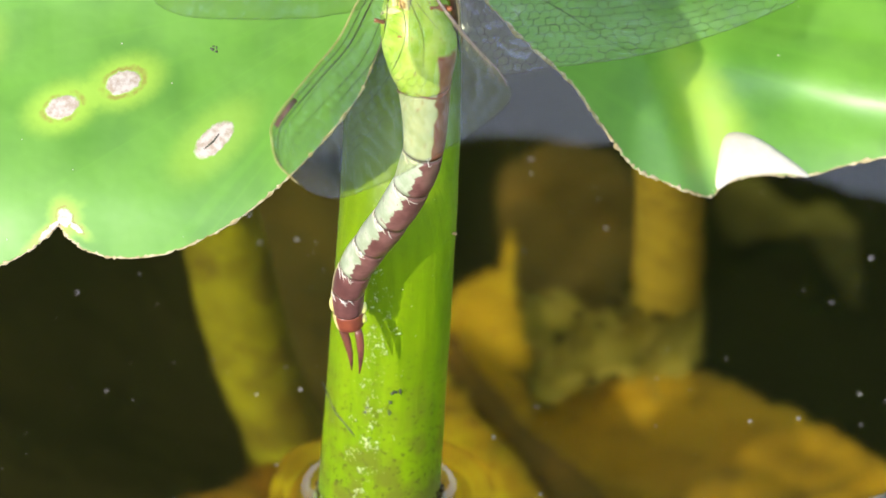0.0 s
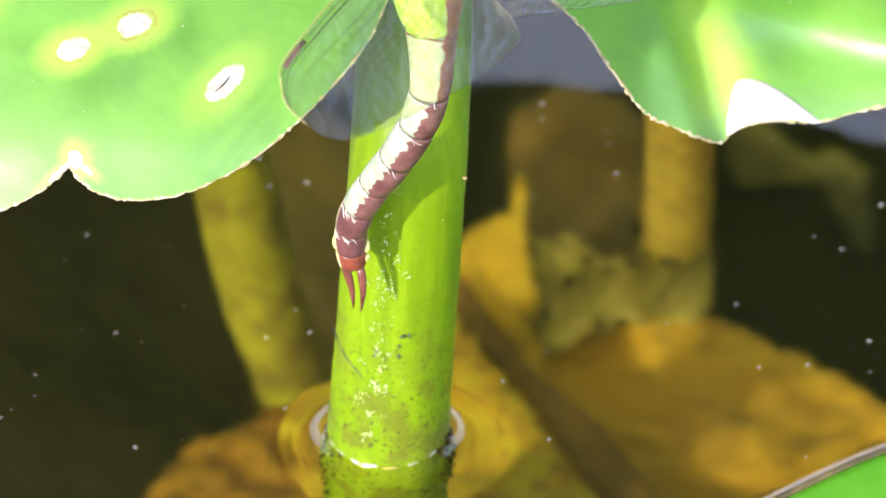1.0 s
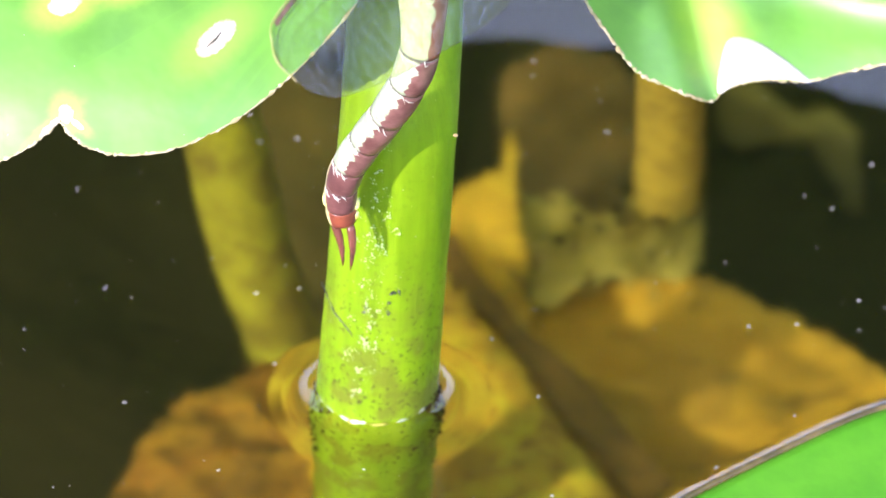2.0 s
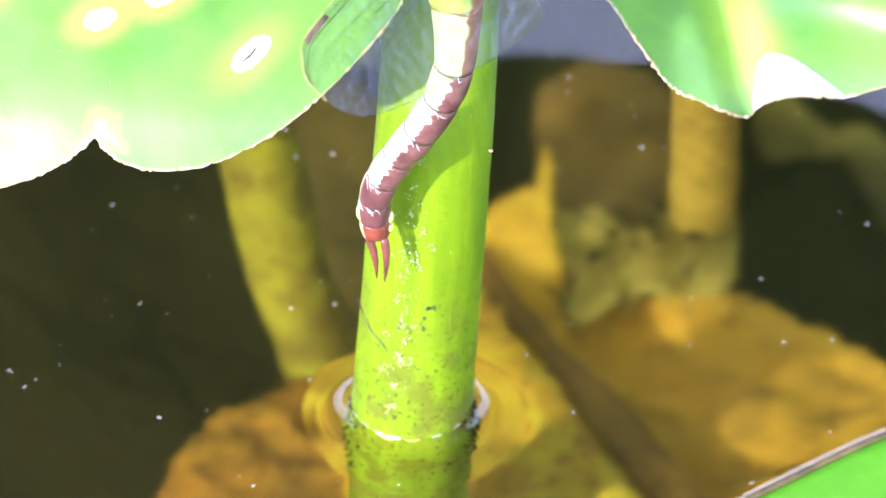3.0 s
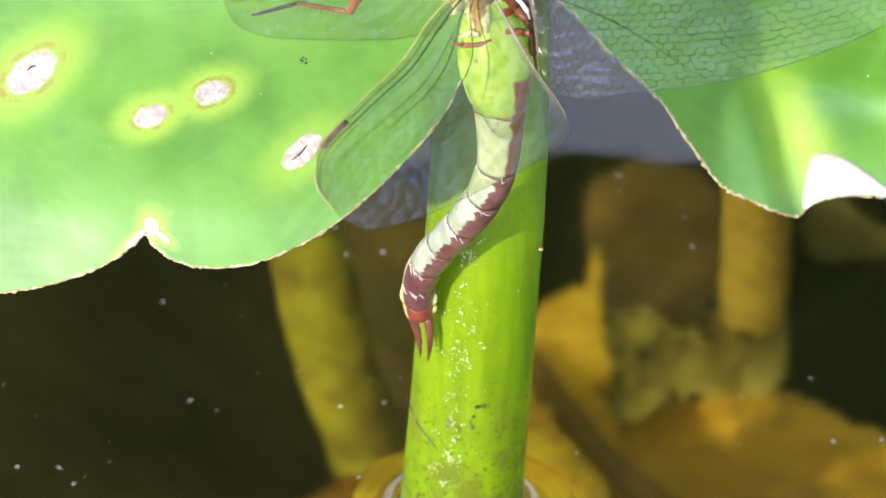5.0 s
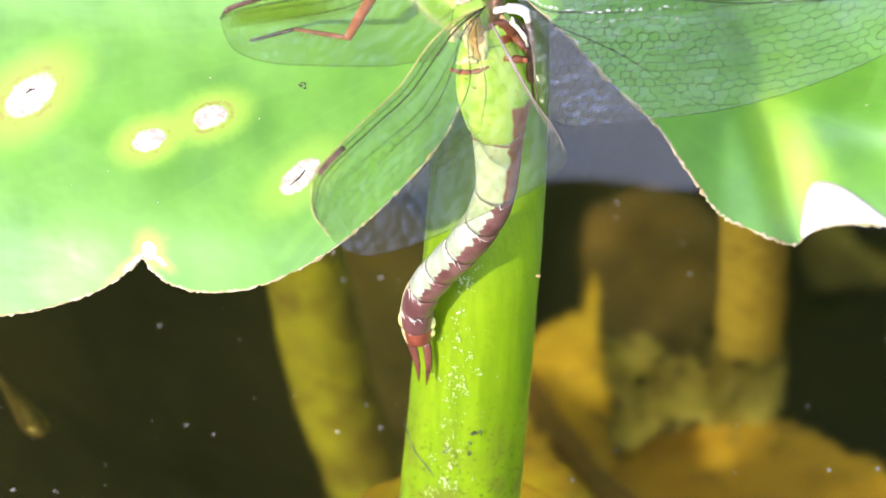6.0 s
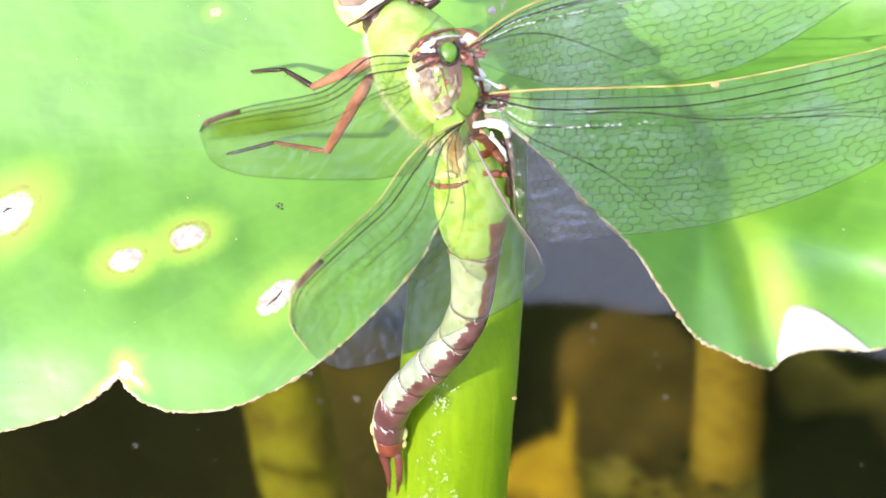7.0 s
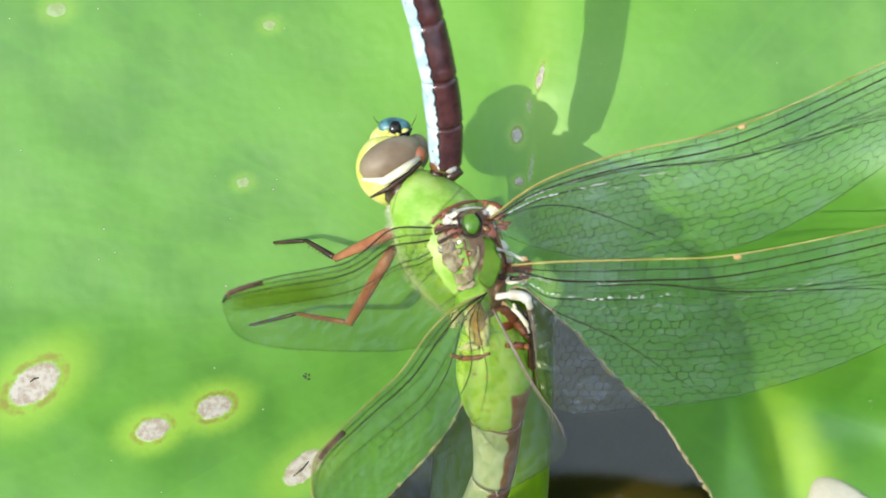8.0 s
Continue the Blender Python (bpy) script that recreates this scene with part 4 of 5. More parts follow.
    # ridges framing them
    for line, r, mat in (
        (((-4.0, 66.1), (-2.7, 67.5), (-0.8, 68.4), (1.0, 68.7), (2.7, 68.5), (3.7, 68.0)), 0.2, BROWN_CUT),
        (((-2.4, 66.9), (-0.8, 67.7), (1.0, 68.0), (2.6, 67.6)), 0.16, PALE),
        (((-1.0, 66.9), (-0.8, 65.6), (0.2, 64.8), (1.3, 65.1), (1.5, 66.5), (0.9, 67.4)), 0.16, DARK),
        (((-0.4, 64.4), (0.1, 62.5), (0.8, 60.2), (1.9, 58.6)), 0.11, BROWN_CUT),
        (((-1.3, 63.4), (-0.7, 61.6), (-0.2, 59.7), (0.8, 58.3)), 0.1, TAN_DULL),
        (((-1.9, 63.4), (-1.2, 60.9), (-0.7, 59.1)), 0.08, BROWN_CUT),
        (((3.1, 64.5), (4.1, 62.8), (4.3, 60.4), (3.3, 58.9)), 0.16, BROWN_CUT),
        (((1.9, 65.5), (3.3, 65.9), (4.4, 65.8)), 0.3, BROWN_CUT),
        (((2.3, 67.3), (3.2, 67.5), (4.2, 67.7)), 0.3, PALE),
        (((3.4, 61.4), (5.2, 61.6), (7.1, 62.0)), 0.34, BROWN_CUT),
        (((3.6, 60.4), (5.4, 60.2), (6.9, 60.5)), 0.28, DARK),
        (((2.8, 63.5), (4.3, 63.2), (6.2, 62.3)), 0.22, PALE),
        (((-3.6, 65.1), (-2.3, 65.7), (-1.2, 65.8)), 0.34, DARK),
        (((-3.2, 64.0), (-2.0, 64.7), (-1.0, 65.2)), 0.22, DARK),
    ):
        sp = spline(line, 4)
        part("ridge", tube([on_body(*q, 0.05) for q in sp], [r * MM * (1 + 0.45 * noise.noise((k * 0.9, r * 9, 0))) for k in range(len(sp))], 8, wob=0.3), mat, body)
    raw = raw + spline([(a[0] - 0.5, a[1] + 0.5, a[2], a[3]) for a in ABD], 8)
    for line, rr, mat in (
        (((0.8, 57.5), (1.4, 55.7), (1.7, 52.9)), (0.7, 0.85, 0.6), TAN),
        (((2.3, 56.0), (2.1, 54.4), (2.0, 52.7)), (0.35, 0.55, 0.4), CREAM),
        (((0.2, 56.9), (0.5, 55.0), (0.8, 53.1)), (0.4, 0.6, 0.4), CREAM),
        (((-0.8, 57.8), (-1.0, 56.2), (-1.4, 54.7)), (0.3, 0.6, 0.3), PALE),
        (((-0.7, 52.3), (0.4, 52.6), (1.5, 52.5)), (0.2, 0.45, 0.25), CREAM),
        (((-1.6, 51.6), (-0.2, 51.3), (1.4, 51.4), (2.7, 51.9)), (0.2, 0.3, 0.3, 0.15), RUST),
        (((2.5, 56.5), (4.0, 56.8), (5.2, 55.9), (6.4, 54.3), (6.9, 53.7)), (0.25, 0.5, 0.7, 0.5, 0.2), BROWN_CUT),
        (((4.1, 57.3), (5.5, 56.6), (6.6, 55.3), (7.0, 54.2)), (0.12, 0.25, 0.3, 0.15), CREAM),
        (((4.5, 52.8), (5.9, 52.8), (7.0, 52.7)), (0.25, 0.42, 0.3), RUST),
    ):
        sp = spline(line, 5)
        part("ridge", tube([on_body(*q, -0.1) for q in sp], [rr[min(k * len(rr) // len(sp), len(rr) - 1)] * MM * (1 + 0.25 * noise.noise((k * 0.7, rr[1] * 9, 0))) for k in range(len(sp))], 10, wob=0.3), mat, body)
    # the thick pale rim at the root of the hindwing, running out into a tan strap
    for line, rr, mat in (
        (((2.3, 57.6, 50.2), (3.7, 58.2, 50.8), (5.4, 58.4, 51.0), (6.6, 58.0, 50.8), (7.1, 57.0, 50.4)), (0.2, 0.35, 0.6, 0.6, 0.42), PALE),
        (((7.0, 57.2, 50.4), (7.4, 55.6, 50.0), (7.7, 53.6, 49.6), (7.9, 50.5, 49.2), (8.1, 48.0, 48.8)), (0.4, 0.32, 0.22, 0.12, 0.06), STRAP),
        # no ridge: a dark tube paints the shaded gap beside the strap
        (((5.6, 57.3, 49.6), (6.7, 56.1, 49.4), (7.2, 54.2, 49.2), (7.4, 51.1, 48.8), (7.8, 48.0, 48.4)), (0.15, 0.4, 0.45, 0.45, 0.12), DARK),
    ):
        sp = spline([loc(*q) for q in line], 6)
        part("ridge", tube(sp, [rr[min(k * len(rr) // len(sp), len(rr) - 1)] * MM for k in range(len(sp))], 10, wob=0.25), mat, body)
    # small hinge plates at the wing roots
    rnd = random.Random(14)
    for cu, cv, du, dv, count in ((3.1, 66.9, 1.5, 1.6, 16), (5.4, 61.1, 1.6, 1.3, 14), (-2.3, 65.8, 1.4, 1.3, 13), (-0.4, 61.6, 0.9, 2.4, 12), (0.8, 58.2, 1.4, 1.0, 9), (4.8, 57.8, 1.6, 0.8, 6)):
        for k in range(count):
            c = on_body(cu + rnd.uniform(-du, du), cv + rnd.uniform(-dv, dv), rnd.uniform(-0.1, 0.1))
            bm = bmesh.new()
            bmesh.ops.create_icosphere(bm, subdivisions=2, radius=1)
            rot = Euler((radians(-35), rnd.uniform(-1.2, 1.2), rnd.uniform(-0.4, 0.4))).to_matrix()
            size = [rnd.uniform(0.25, 0.7), rnd.uniform(0.06, 0.14), rnd.uniform(0.12, 0.3)]
            for v in bm.verts:
                g = 1 + 0.5 * noise.noise(v.co * 1.6 + Vector((k, cu, 0)))
                v.co = c + rot @ Vector([a * b * g * MM for a, b in zip(v.co, size)])
            part("wing_hinge", bm, rnd.choice((BROWN_CUT, BROWN_CUT, TAN, TAN_DULL, BROWN_CUT, RUST, CREAM)), body)
    # pale plates that catch the light, and rusty blocks, at the wing roots
    for (u, v), sz, turn, mat in (
        ((2.5, 65.8), (0.55, 0.2, 0.38), 0.4, PALE), ((3.8, 66.0), (0.32, 0.2, 0.5), 0.1, PALE), ((1.7, 67.4), (0.9, 0.2, 0.32), 0.35, PALE), ((2.7, 68.0), (0.7, 0.2, 0.3), 0.2, CREAM),
        ((3.0, 67.0), (1.1, 0.25, 0.42), 0.2, RUST), ((2.4, 65.3), (0.8, 0.2, 0.9), 0.0, BROWN_CUT), ((3.8, 64.0), (0.95, 0.25, 0.42), -0.8, PALE), ((4.4, 62.2), (0.8, 0.22, 0.4), 0.2, CREAM),
        ((5.6, 61.4), (1.7, 0.3, 0.5), 0.1, BROWN_CUT), ((5.0, 60.0), (0.8, 0.22, 0.4), 0.0, CREAM), ((6.3, 60.0), (0.35, 0.22, 0.42), 0.0, PALE), ((-2.2, 66.4), (0.55, 0.22, 0.42), -0.2, PALE),
        ((-1.4, 66.2), (0.35, 0.2, 0.3), 0.3, CREAM), ((-1.6, 65.2), (1.0, 0.25, 0.6), 0.3, BROWN_CUT), ((-2.3, 63.5), (1.0, 0.06, 0.7), 0.3, STRAP), ((-0.3, 61.1), (1.1, 0.1, 1.7), -0.2, TAN_DULL),
        ((2.1, 62.1), (1.6, 0.3, 2.5), 0.15, SHIELD), ((-1.3, 62.9), (1.2, 0.1, 2.0), -0.4, SADDLE), ((0.5, 61.9), (0.8, 0.1, 1.9), -0.3, SADDLE), ((-0.4, 59.9), (1.2, 0.1, 1.1), 0.2, SADDLE), ((-2.6, 64.4), (0.7, 0.1, 0.6), 0.4, SADDLE), ((-1.6, 60.6), (0.5, 0.2, 0.5), 0.2, PALE), ((-0.7, 59.7), (0.6, 0.2, 0.3), 0.5, CREAM), ((1.6, 58.5), (0.4, 0.2, 0.35), 0.4, YELLOW),
    ):
        bm = bmesh.new()
        bmesh.ops.create_icosphere(bm, subdivisions=3, radius=1)
        rot = Euler((radians(-35), -turn, 0)).to_matrix()
        c = on_body(u, v, -0.02)
        for w in bm.verts:
            g = 1 + 0.35 * noise.noise(w.co * 1.3 + Vector((u, v, 0))) + 0.15 * noise.noise(w.co * 3.1 + Vector((u, v, 5)))
            w.co = c + rot @ Vector([a * b * g * MM for a, b in zip(w.co, (sz[0], sz[1] * 0.6, sz[2]))])
        part("wing_hinge", bm, mat, body)
    # pale down along the flank
    bm = bmesh.new()
    for k in range(700):
        p = line_at(line_body, rnd.uniform(0.08, 0.95))
        a = radians(rnd.uniform(-118, -30))
        d = (line_at(line_body, 0.6)[0] - line_at(line_body, 0.5)[0]).normalized()
        f = (EYE - BODY).normalized()
        f = (f - d * f.dot(d)).normalized()
        out = f * math.cos(a) + f.cross(d) * math.sin(a)
        c = p[0] + out * p[1] * 0.99
        tube([c, c + (out + Vector([rnd.uniform(-0.6, 0.6) for _ in range(3)])).normalized() * rnd.uniform(0.3, 0.9) * MM], [0.022 * MM, 0.008 * MM], 3, False, bm=bm)
    tagged(part("down", bm, PALE, body, "fine pale down on the flank"), kind="stuff")
    return body


thorax()


def head():
    c = loc(-8.7, 72.0, 44.5)
    rot = Euler((radians(-35), radians(0), 0)).to_matrix()
    lean = rot @ Euler((0, radians(-26), 0)).to_matrix()
    m = Mat("head skin")
    m.colour(m.mix(m.step(m.noise(260), 0.4, 0.6), (0.58, 0.60, 0.08), (0.76, 0.74, 0.26)))
    m.set(Roughness=0.22)
    m.bump(m.noise(900), 0.2, 0.0001)
    hd = part("head", ball(c, (3.6 * MM, 3.0 * MM, 3.9 * MM), lean, 32), m.m, INSECT, "yellow-green head with large brown eyes")
    e = Mat("compound eye")
    e.colour(e.mix(e.step(e.noise(220), 0.3, 0.7), (0.19, 0.13, 0.08), (0.32, 0.25, 0.17)))
    e.set(Roughness=0.5)
    e.bump(e.noise(3000, 2), 0.2, 0.00005)
    part("compound_eye", ball(loc(-8.6, 73.2, 46.2), (3.6 * MM, 2.1 * MM, 2.15 * MM), lean, 28), e.m, hd, "large brown glossy eye")
    part("compound_eye", ball(loc(-5.8, 74.0, 44.6), (1.4 * MM, 1.8 * MM, 2.0 * MM), rot, 24), e.m, hd, "large brown glossy eye")
    part("eye_rim", tube([loc(*p) for p in ((-10.8, 68.9, 47.2), (-8.7, 70.0, 47.8), (-6.7, 71.6, 47.8), (-5.3, 72.9, 47.2))], [0.12 * MM, 0.28 * MM, 0.32 * MM, 0.25 * MM], 8), DARK, hd, "dark line behind the eye")
    # cream in place of yellow paints the white highlight under the eye
    part("eye_rim", tube([loc(*p) for p in ((-11.8, 70.9, 46.6), (-9.3, 70.7, 48.0), (-7.2, 72.1, 48.2), (-5.5, 73.4, 47.4))], [0.15 * MM, 0.5 * MM, 0.5 * MM, 0.3 * MM], 10), CREAM, hd, "yellow rim under the eye, whitened as a highlight")
    part("back_of_head", ball(loc(-5.6, 73.7, 46.8), (0.9 * MM, 0.7 * MM, 1.0 * MM), rot, 14), RUST, hd, "rust brown swelling beside the eye")
    face = part("face", ball(loc(-8.8, 75.8, 44.0), (2.3 * MM, 1.6 * MM, 1.5 * MM), lean, 22), m.m, hd)
    blue = simple("blue face ring", (0.03, 0.09, 0.11), (0.10, 0.27, 0.30), 900, 0.3)
    black = simple("black face spot", (0.006, 0.006, 0.006), (0.015, 0.015, 0.015), 500, 0.25)
    part("face_ring", ball(loc(-8.3, 76.8, 45.0), (1.75 * MM, 0.7 * MM, 1.0 * MM), rot, 18), blue, face, "teal band on the face")
    part("face_spot", ball(loc(-8.2, 76.7, 45.55), (0.75 * MM, 0.3 * MM, 0.75 * MM), rot, 8), black, face, "black spot on the face")
    part("face_spot", tube([loc(-9.3, 75.8, 45.4), loc(-8.8, 75.4, 45.7), loc(-7.9, 75.6, 45.9), loc(-6.8, 76.0, 45.6), loc(-6.4, 76.6, 45.2)], [0.1 * MM, 0.16 * MM, 0.2 * MM, 0.3 * MM, 0.15 * MM], 8), black, face, "black line under the face")
    for c, g in (((-9.1, 76.2, 45.5), 0.34), ((-7.9, 75.9, 45.85), 0.28), ((-7.1, 76.3, 45.4), 0.42)):
        part("face_spot", ball(loc(*c), (g * MM, 0.3 * MM, g * 0.9 * MM), rot, 10), YELLOW, face, "yellow spot on the face")
    for a, b in (((-6.4, 76.8, 45.5), (-5.8, 78.2, 47)), ((-9.9, 76.9, 44.5), (-10.7, 77.9, 45.5))):
        part("antenna", tube([loc(*a), loc(*a).lerp(loc(*b), 0.5), loc(*b)], [0.06 * MM, 0.04 * MM, 0.02 * MM], 6), DARK, hd)
    part("neck", tube([loc(-8.1, 70.5, 45.0), loc(-5.8, 69.0, 46.5)], [2.2 * MM, 2.4 * MM], 16), DARK, hd)
    return hd


head()


def leg(points, radii, mats):
    """Thigh, shin and foot, from the body outwards."""
    root = None
    for (a, b), (r, s), mat, name in zip(zip(points, points[1:]), radii, mats, ("leg", "shin", "foot")):
        p, q = stand(*a), stand(*b)
        pts = [p.lerp(q, t) for t in (0, 0.2, 0.5, 0.8, 1)]
        rr = [r * 0.8, r, r * 0.5 + s * 0.5, s, s * 0.85]
        bm = tube(pts, [x * MM for x in rr], 10)
        if name != "leg":
            d = (q - p)
            for i in range(7):
                c = p.lerp(q, 0.15 + 0.11 * i)
                e = c + d.normalized() * 0.0006 + Vector((0, -0.2, -0.8)) * (0.0009 if name == "shin" else 0.0004)
                tube([c, e], [0.05 * MM, 0.02 * MM], 4, bm=bm)
        ob = part(name, bm, mat, root or INSECT)
        root = root or ob


leg([(-8.0, 65.3, 56), (-14.5, 62.1, 46), (-17.8, 64.0, 43.5), (-21.4, 63.7, 41.2)], [(0.72, 0.5), (0.36, 0.28), (0.24, 0.17)], [RUST, DARK, DARK])
leg([(-8.2, 63.3, 56), (-12.9, 55.0, 49), (-18.7, 55.9, 45), (-24.0, 54.5, 42)], [(0.7, 0.58), (0.3, 0.24), (0.22, 0.16)], [RUST, BROWN_CUT, DARK])
leg([(-1.6, 61.6, 54), (3.4, 59.8, 40), (8.3, 64.9, 37), (10.8, 67.4, 35)], [(0.8, 0.6), (0.35, 0.28), (0.25, 0.18)], [RUST, DARK, DARK])


def membrane_material(name, cover, tint, patchy):
    m = Mat(name)
    m.t.nodes.remove(m.b)
    tr = m.node("BsdfTransparent", Color=(*tint, 1))
    gl = m.node("BsdfGlossy", Color=(0.8, 0.9, 1.0, 1), Roughness=0.22)
    df = m.node("BsdfTranslucent", Color=(0.75, 0.8, 0.82, 1))
    dd = m.node("BsdfDiffuse", Color=(0.75, 0.8, 0.85, 1))
    bp = m.node("Bump", Strength=0.6, Distance=0.0003)
    vo = m.node("TexVoronoi", Scale=800.0)
    m.link(m.coord(), vo.inputs["Vector"])
    m.link(vo.outputs["Distance"], bp.inputs["Height"])
    m.link(bp.outputs[0], gl.inputs["Normal"])
    m.link(bp.outputs[0], dd.inputs["Normal"])
    a = m.node("MixShader", Fac=0.5)
    m.link(df.outputs[0], a.inputs[1])
    m.link(dd.outputs[0], a.inputs[2])
    b = m.node("MixShader", Fac=0.45)
    m.link(a.outputs[0], b.inputs[1])
    m.link(gl.outputs[0], b.inputs[2])
    c = m.node("MixShader")
    cell = m.node("SeparateColor")
    m.link(vo.outputs["Color"], cell.inputs[0])
    # whitish sheen and cell-by-cell glints, put in as random membrane cover
    sheen = m.math("ADD", m.math("MULTIPLY", m.step(m.noise(150, 5), 0.5, 0.72), 0.5), m.math("MULTIPLY", m.math("POWER", cell.outputs[0], 2.0), 0.25))
    speck = m.math("MULTIPLY", m.step(m.noise(1400, 2), 0.68, 0.74), 0.5)
    fac = m.math("ADD", cover, m.math("MULTIPLY", m.math("ADD", sheen, speck), patchy))
    m.link(fac, c.inputs[0])
    m.link(tr.outputs[0], c.inputs[1])
    m.link(b.outputs[0], c.inputs[2])
    m.link(c.outputs[0], m.out.inputs[0])
    return m.m


MEMBRANE = membrane_material("wing membrane", 0.035, (0.94, 0.965, 0.94), 0.16)
DUSTY_MEMBRANE = membrane_material("dusty wing membrane", 0.06, (0.74, 0.77, 0.46), 0.09)
VEIN = simple("dark wing vein", (0.014, 0.009, 0.005), (0.035, 0.022, 0.012), 800, 0.3, 0.2)
GLINT = simple("pale vein glint", (0.70, 0.70, 0.68), (0.86, 0.86, 0.84), 500, 0.18, 0.2)
COSTA = simple("yellow-brown front vein", (0.32, 0.27, 0.06), (0.48, 0.43, 0.15), 500, 0.4, 0.2)
STIGMA = simple("brown wing cell", (0.10, 0.05, 0.03), (0.18, 0.09, 0.05), 600, 0.4, 0.2)


def amber_material():
    m = Mat("amber wing stain")
    m.t.nodes.remove(m.b)
    xyz = m.node("SeparateXYZ")
    m.link(m.node("UVMap").outputs[0], xyz.inputs[0])
    edge = m.math("MULTIPLY", *(m.math("SUBTRACT", 1.0, m.step(m.math("ABSOLUTE", m.math("SUBTRACT", xyz.outputs[k], 0.5)), 0.15, 0.5)) for k in (0, 1)))
    tr = m.node("BsdfTransparent")
    m.link(m.mix(m.math("MULTIPLY", edge, m.math("ADD", 0.6, m.math("MULTIPLY", m.noise(300), 0.5))), (0.98, 0.98, 0.96), (0.66, 0.62, 0.22)), tr.inputs[0])
    m.link(tr.outputs[0], m.out.inputs[0])
    return m.m


AMBER = amber_material()


def wing(label, lead, trail, spot, seed, fold=False, left=False, sway=(0, 0), amber=False):
    """A wing as a ruled sheet from front edge to rear edge, with a net of veins of real thickness."""
    rnd = random.Random(seed)
    lead, trail = [rest(p, *sway) for p in lead], [rest(p, *sway) for p in trail]
    if left:
        lead, trail = ([(u, v, 51 + (w - 51) * 0.38) for u, v, w in line] for line in (lead, trail))
    lead, trail = ([stand(u, v, w + LIFT - 1.3) for u, v, w in line] for line in (lead, trail))
    root = lead[0]
    A, B = spline([tuple(p - root) for p in lead], 24), spline([tuple(p - root) for p in trail], 24)

    def pick(line, s):
        x = max(0.0, min(1.0, s)) * (len(line) - 1)
        i = min(int(x), len(line) - 2)
        return Vector(line[i]).lerp(Vector(line[i + 1]), x - i)

    def surf(s, c):
        a, b = pick(A, s), pick(B, s)
        n = (pick(A, 1) - pick(A, 0)).cross(pick(B, 0.5) - pick(A, 0.5)).normalized()
        return a.lerp(b, c) + n * (0.00025 * math.sin(c * 26) * (1 - s) * (1 - c))

    bm = bmesh.new()
    ns, nc = 60, 16
    grid = [[bm.verts.new(surf(i / ns, j / nc)) for j in range(nc + 1)] for i in range(ns + 1)]
    for g, h in zip(grid, grid[1:]):
        for j in range(nc):
            bm.faces.new((g[j], g[j + 1], h[j + 1], h[j]))
    wg = part("wing", bm, DUSTY_MEMBRANE if left else MEMBRANE, INSECT, label)
    wg.location = root
    up = (pick(A, 1)).cross(pick(B, 0.5) - pick(A, 0.5)).normalized()

    def bar(pts, r, bm):
        tube(pts, [r] * len(pts), 3, False, up, bm=bm)

    steps = [i / 40 for i in range(41)]
    span = (pick(A, 1) - pick(A, 0)).length

    def width(x):
        return max((pick(B, x) - pick(A, x)).length, 0.5 * MM)

    vb = bmesh.new()
    # stout veins along the front, thinner ones curving back to the rear edge
    near = 0.5 if fold else 1.0
    tube([surf(x, 0.07 * near) for x in steps], [(0.055 - 0.01 * x) * MM for x in steps], 5, False, up, bm=vb)
    tube([surf(x, (0.13 + 0.03 * x) * near) for x in steps], [((0.11 if left else 0.12) - 0.06 * x) * MM for x in steps], 5, False, up, bm=vb)
    right_veins = ((0.45, 0.20, 0.99, 0.27, 1.2, 0.024), (0.22, 0.17, 0.80, 1.0, 3.0, 0.05), (0.25, 0.175, 0.83, 1.0, 3.0, 0.03), (0.02, 0.28, 0.32, 0.25, 1, 0.055), (0.02, 0.32, 0.44, 1.0, 2.6, 0.045), (0.45, 0.27, 0.92, 0.75, 1.6, 0.035), (0.5, 0.33, 0.84, 0.98, 1.8, 0.03))
    hind_veins = ((0.3, 0.10, 0.95, 0.13, 1, 0.025), (0, 0.11, 0.55, 0.30, 1.2, 0.05), (0.02, 0.13, 0.46, 0.42, 0.9, 0.045), (0.03, 0.16, 0.33, 0.50, 0.8, 0.045), (0.12, 0.15, 0.72, 0.22, 1.0, 0.032), (0.05, 0.2, 0.22, 0.62, 0.9, 0.022), (0.02, 0.25, 0.13, 0.75, 0.9, 0.02))
    fore_veins = ((0.3, 0.2, 0.97, 0.25, 1, 0.025), (0, 0.22, 0.86, 0.46, 1.1, 0.045), (0.02, 0.25, 0.5, 0.40, 0.9, 0.04), (0.04, 0.3, 0.3, 0.6, 0.9, 0.03))
    for s0, c0, s1, c1, power, th in (hind_veins if fold else fore_veins) if left else right_veins:
        pts = [surf(s0 + (s1 - s0) * x, min(1.0, c0 + (c1 - c0) * x ** power + 0.010 * math.sin(9 * x + c0 * 20))) for x in steps]
        tube(pts, [th * MM * (0.5 + 0.75 * math.sin(math.pi * min(1, 0.12 + 0.95 * x))) for x in steps], 4, False, up, bm=vb)
    bar([surf(0.02 + 0.98 * x, 1.0) for x in steps], 0.03 * MM, vb)
    if fold:
        # the rear edge is pleated near the root into a stiff double strap
        for c, th, mat in ((0.985, 0.14, STRAP), (0.94, 0.06, TAN_DULL), (0.90, 0.07, STRAP)):
            part("pleat", tube([surf(0.005 + 0.245 * x, c - 0.02 * x) + up * 0.0001 for x in steps], [th * MM * (1.1 - 0.75 * x) for x in steps], 6, True, up, 0.6), mat, wg, "grey-brown pleat along the rear edge")
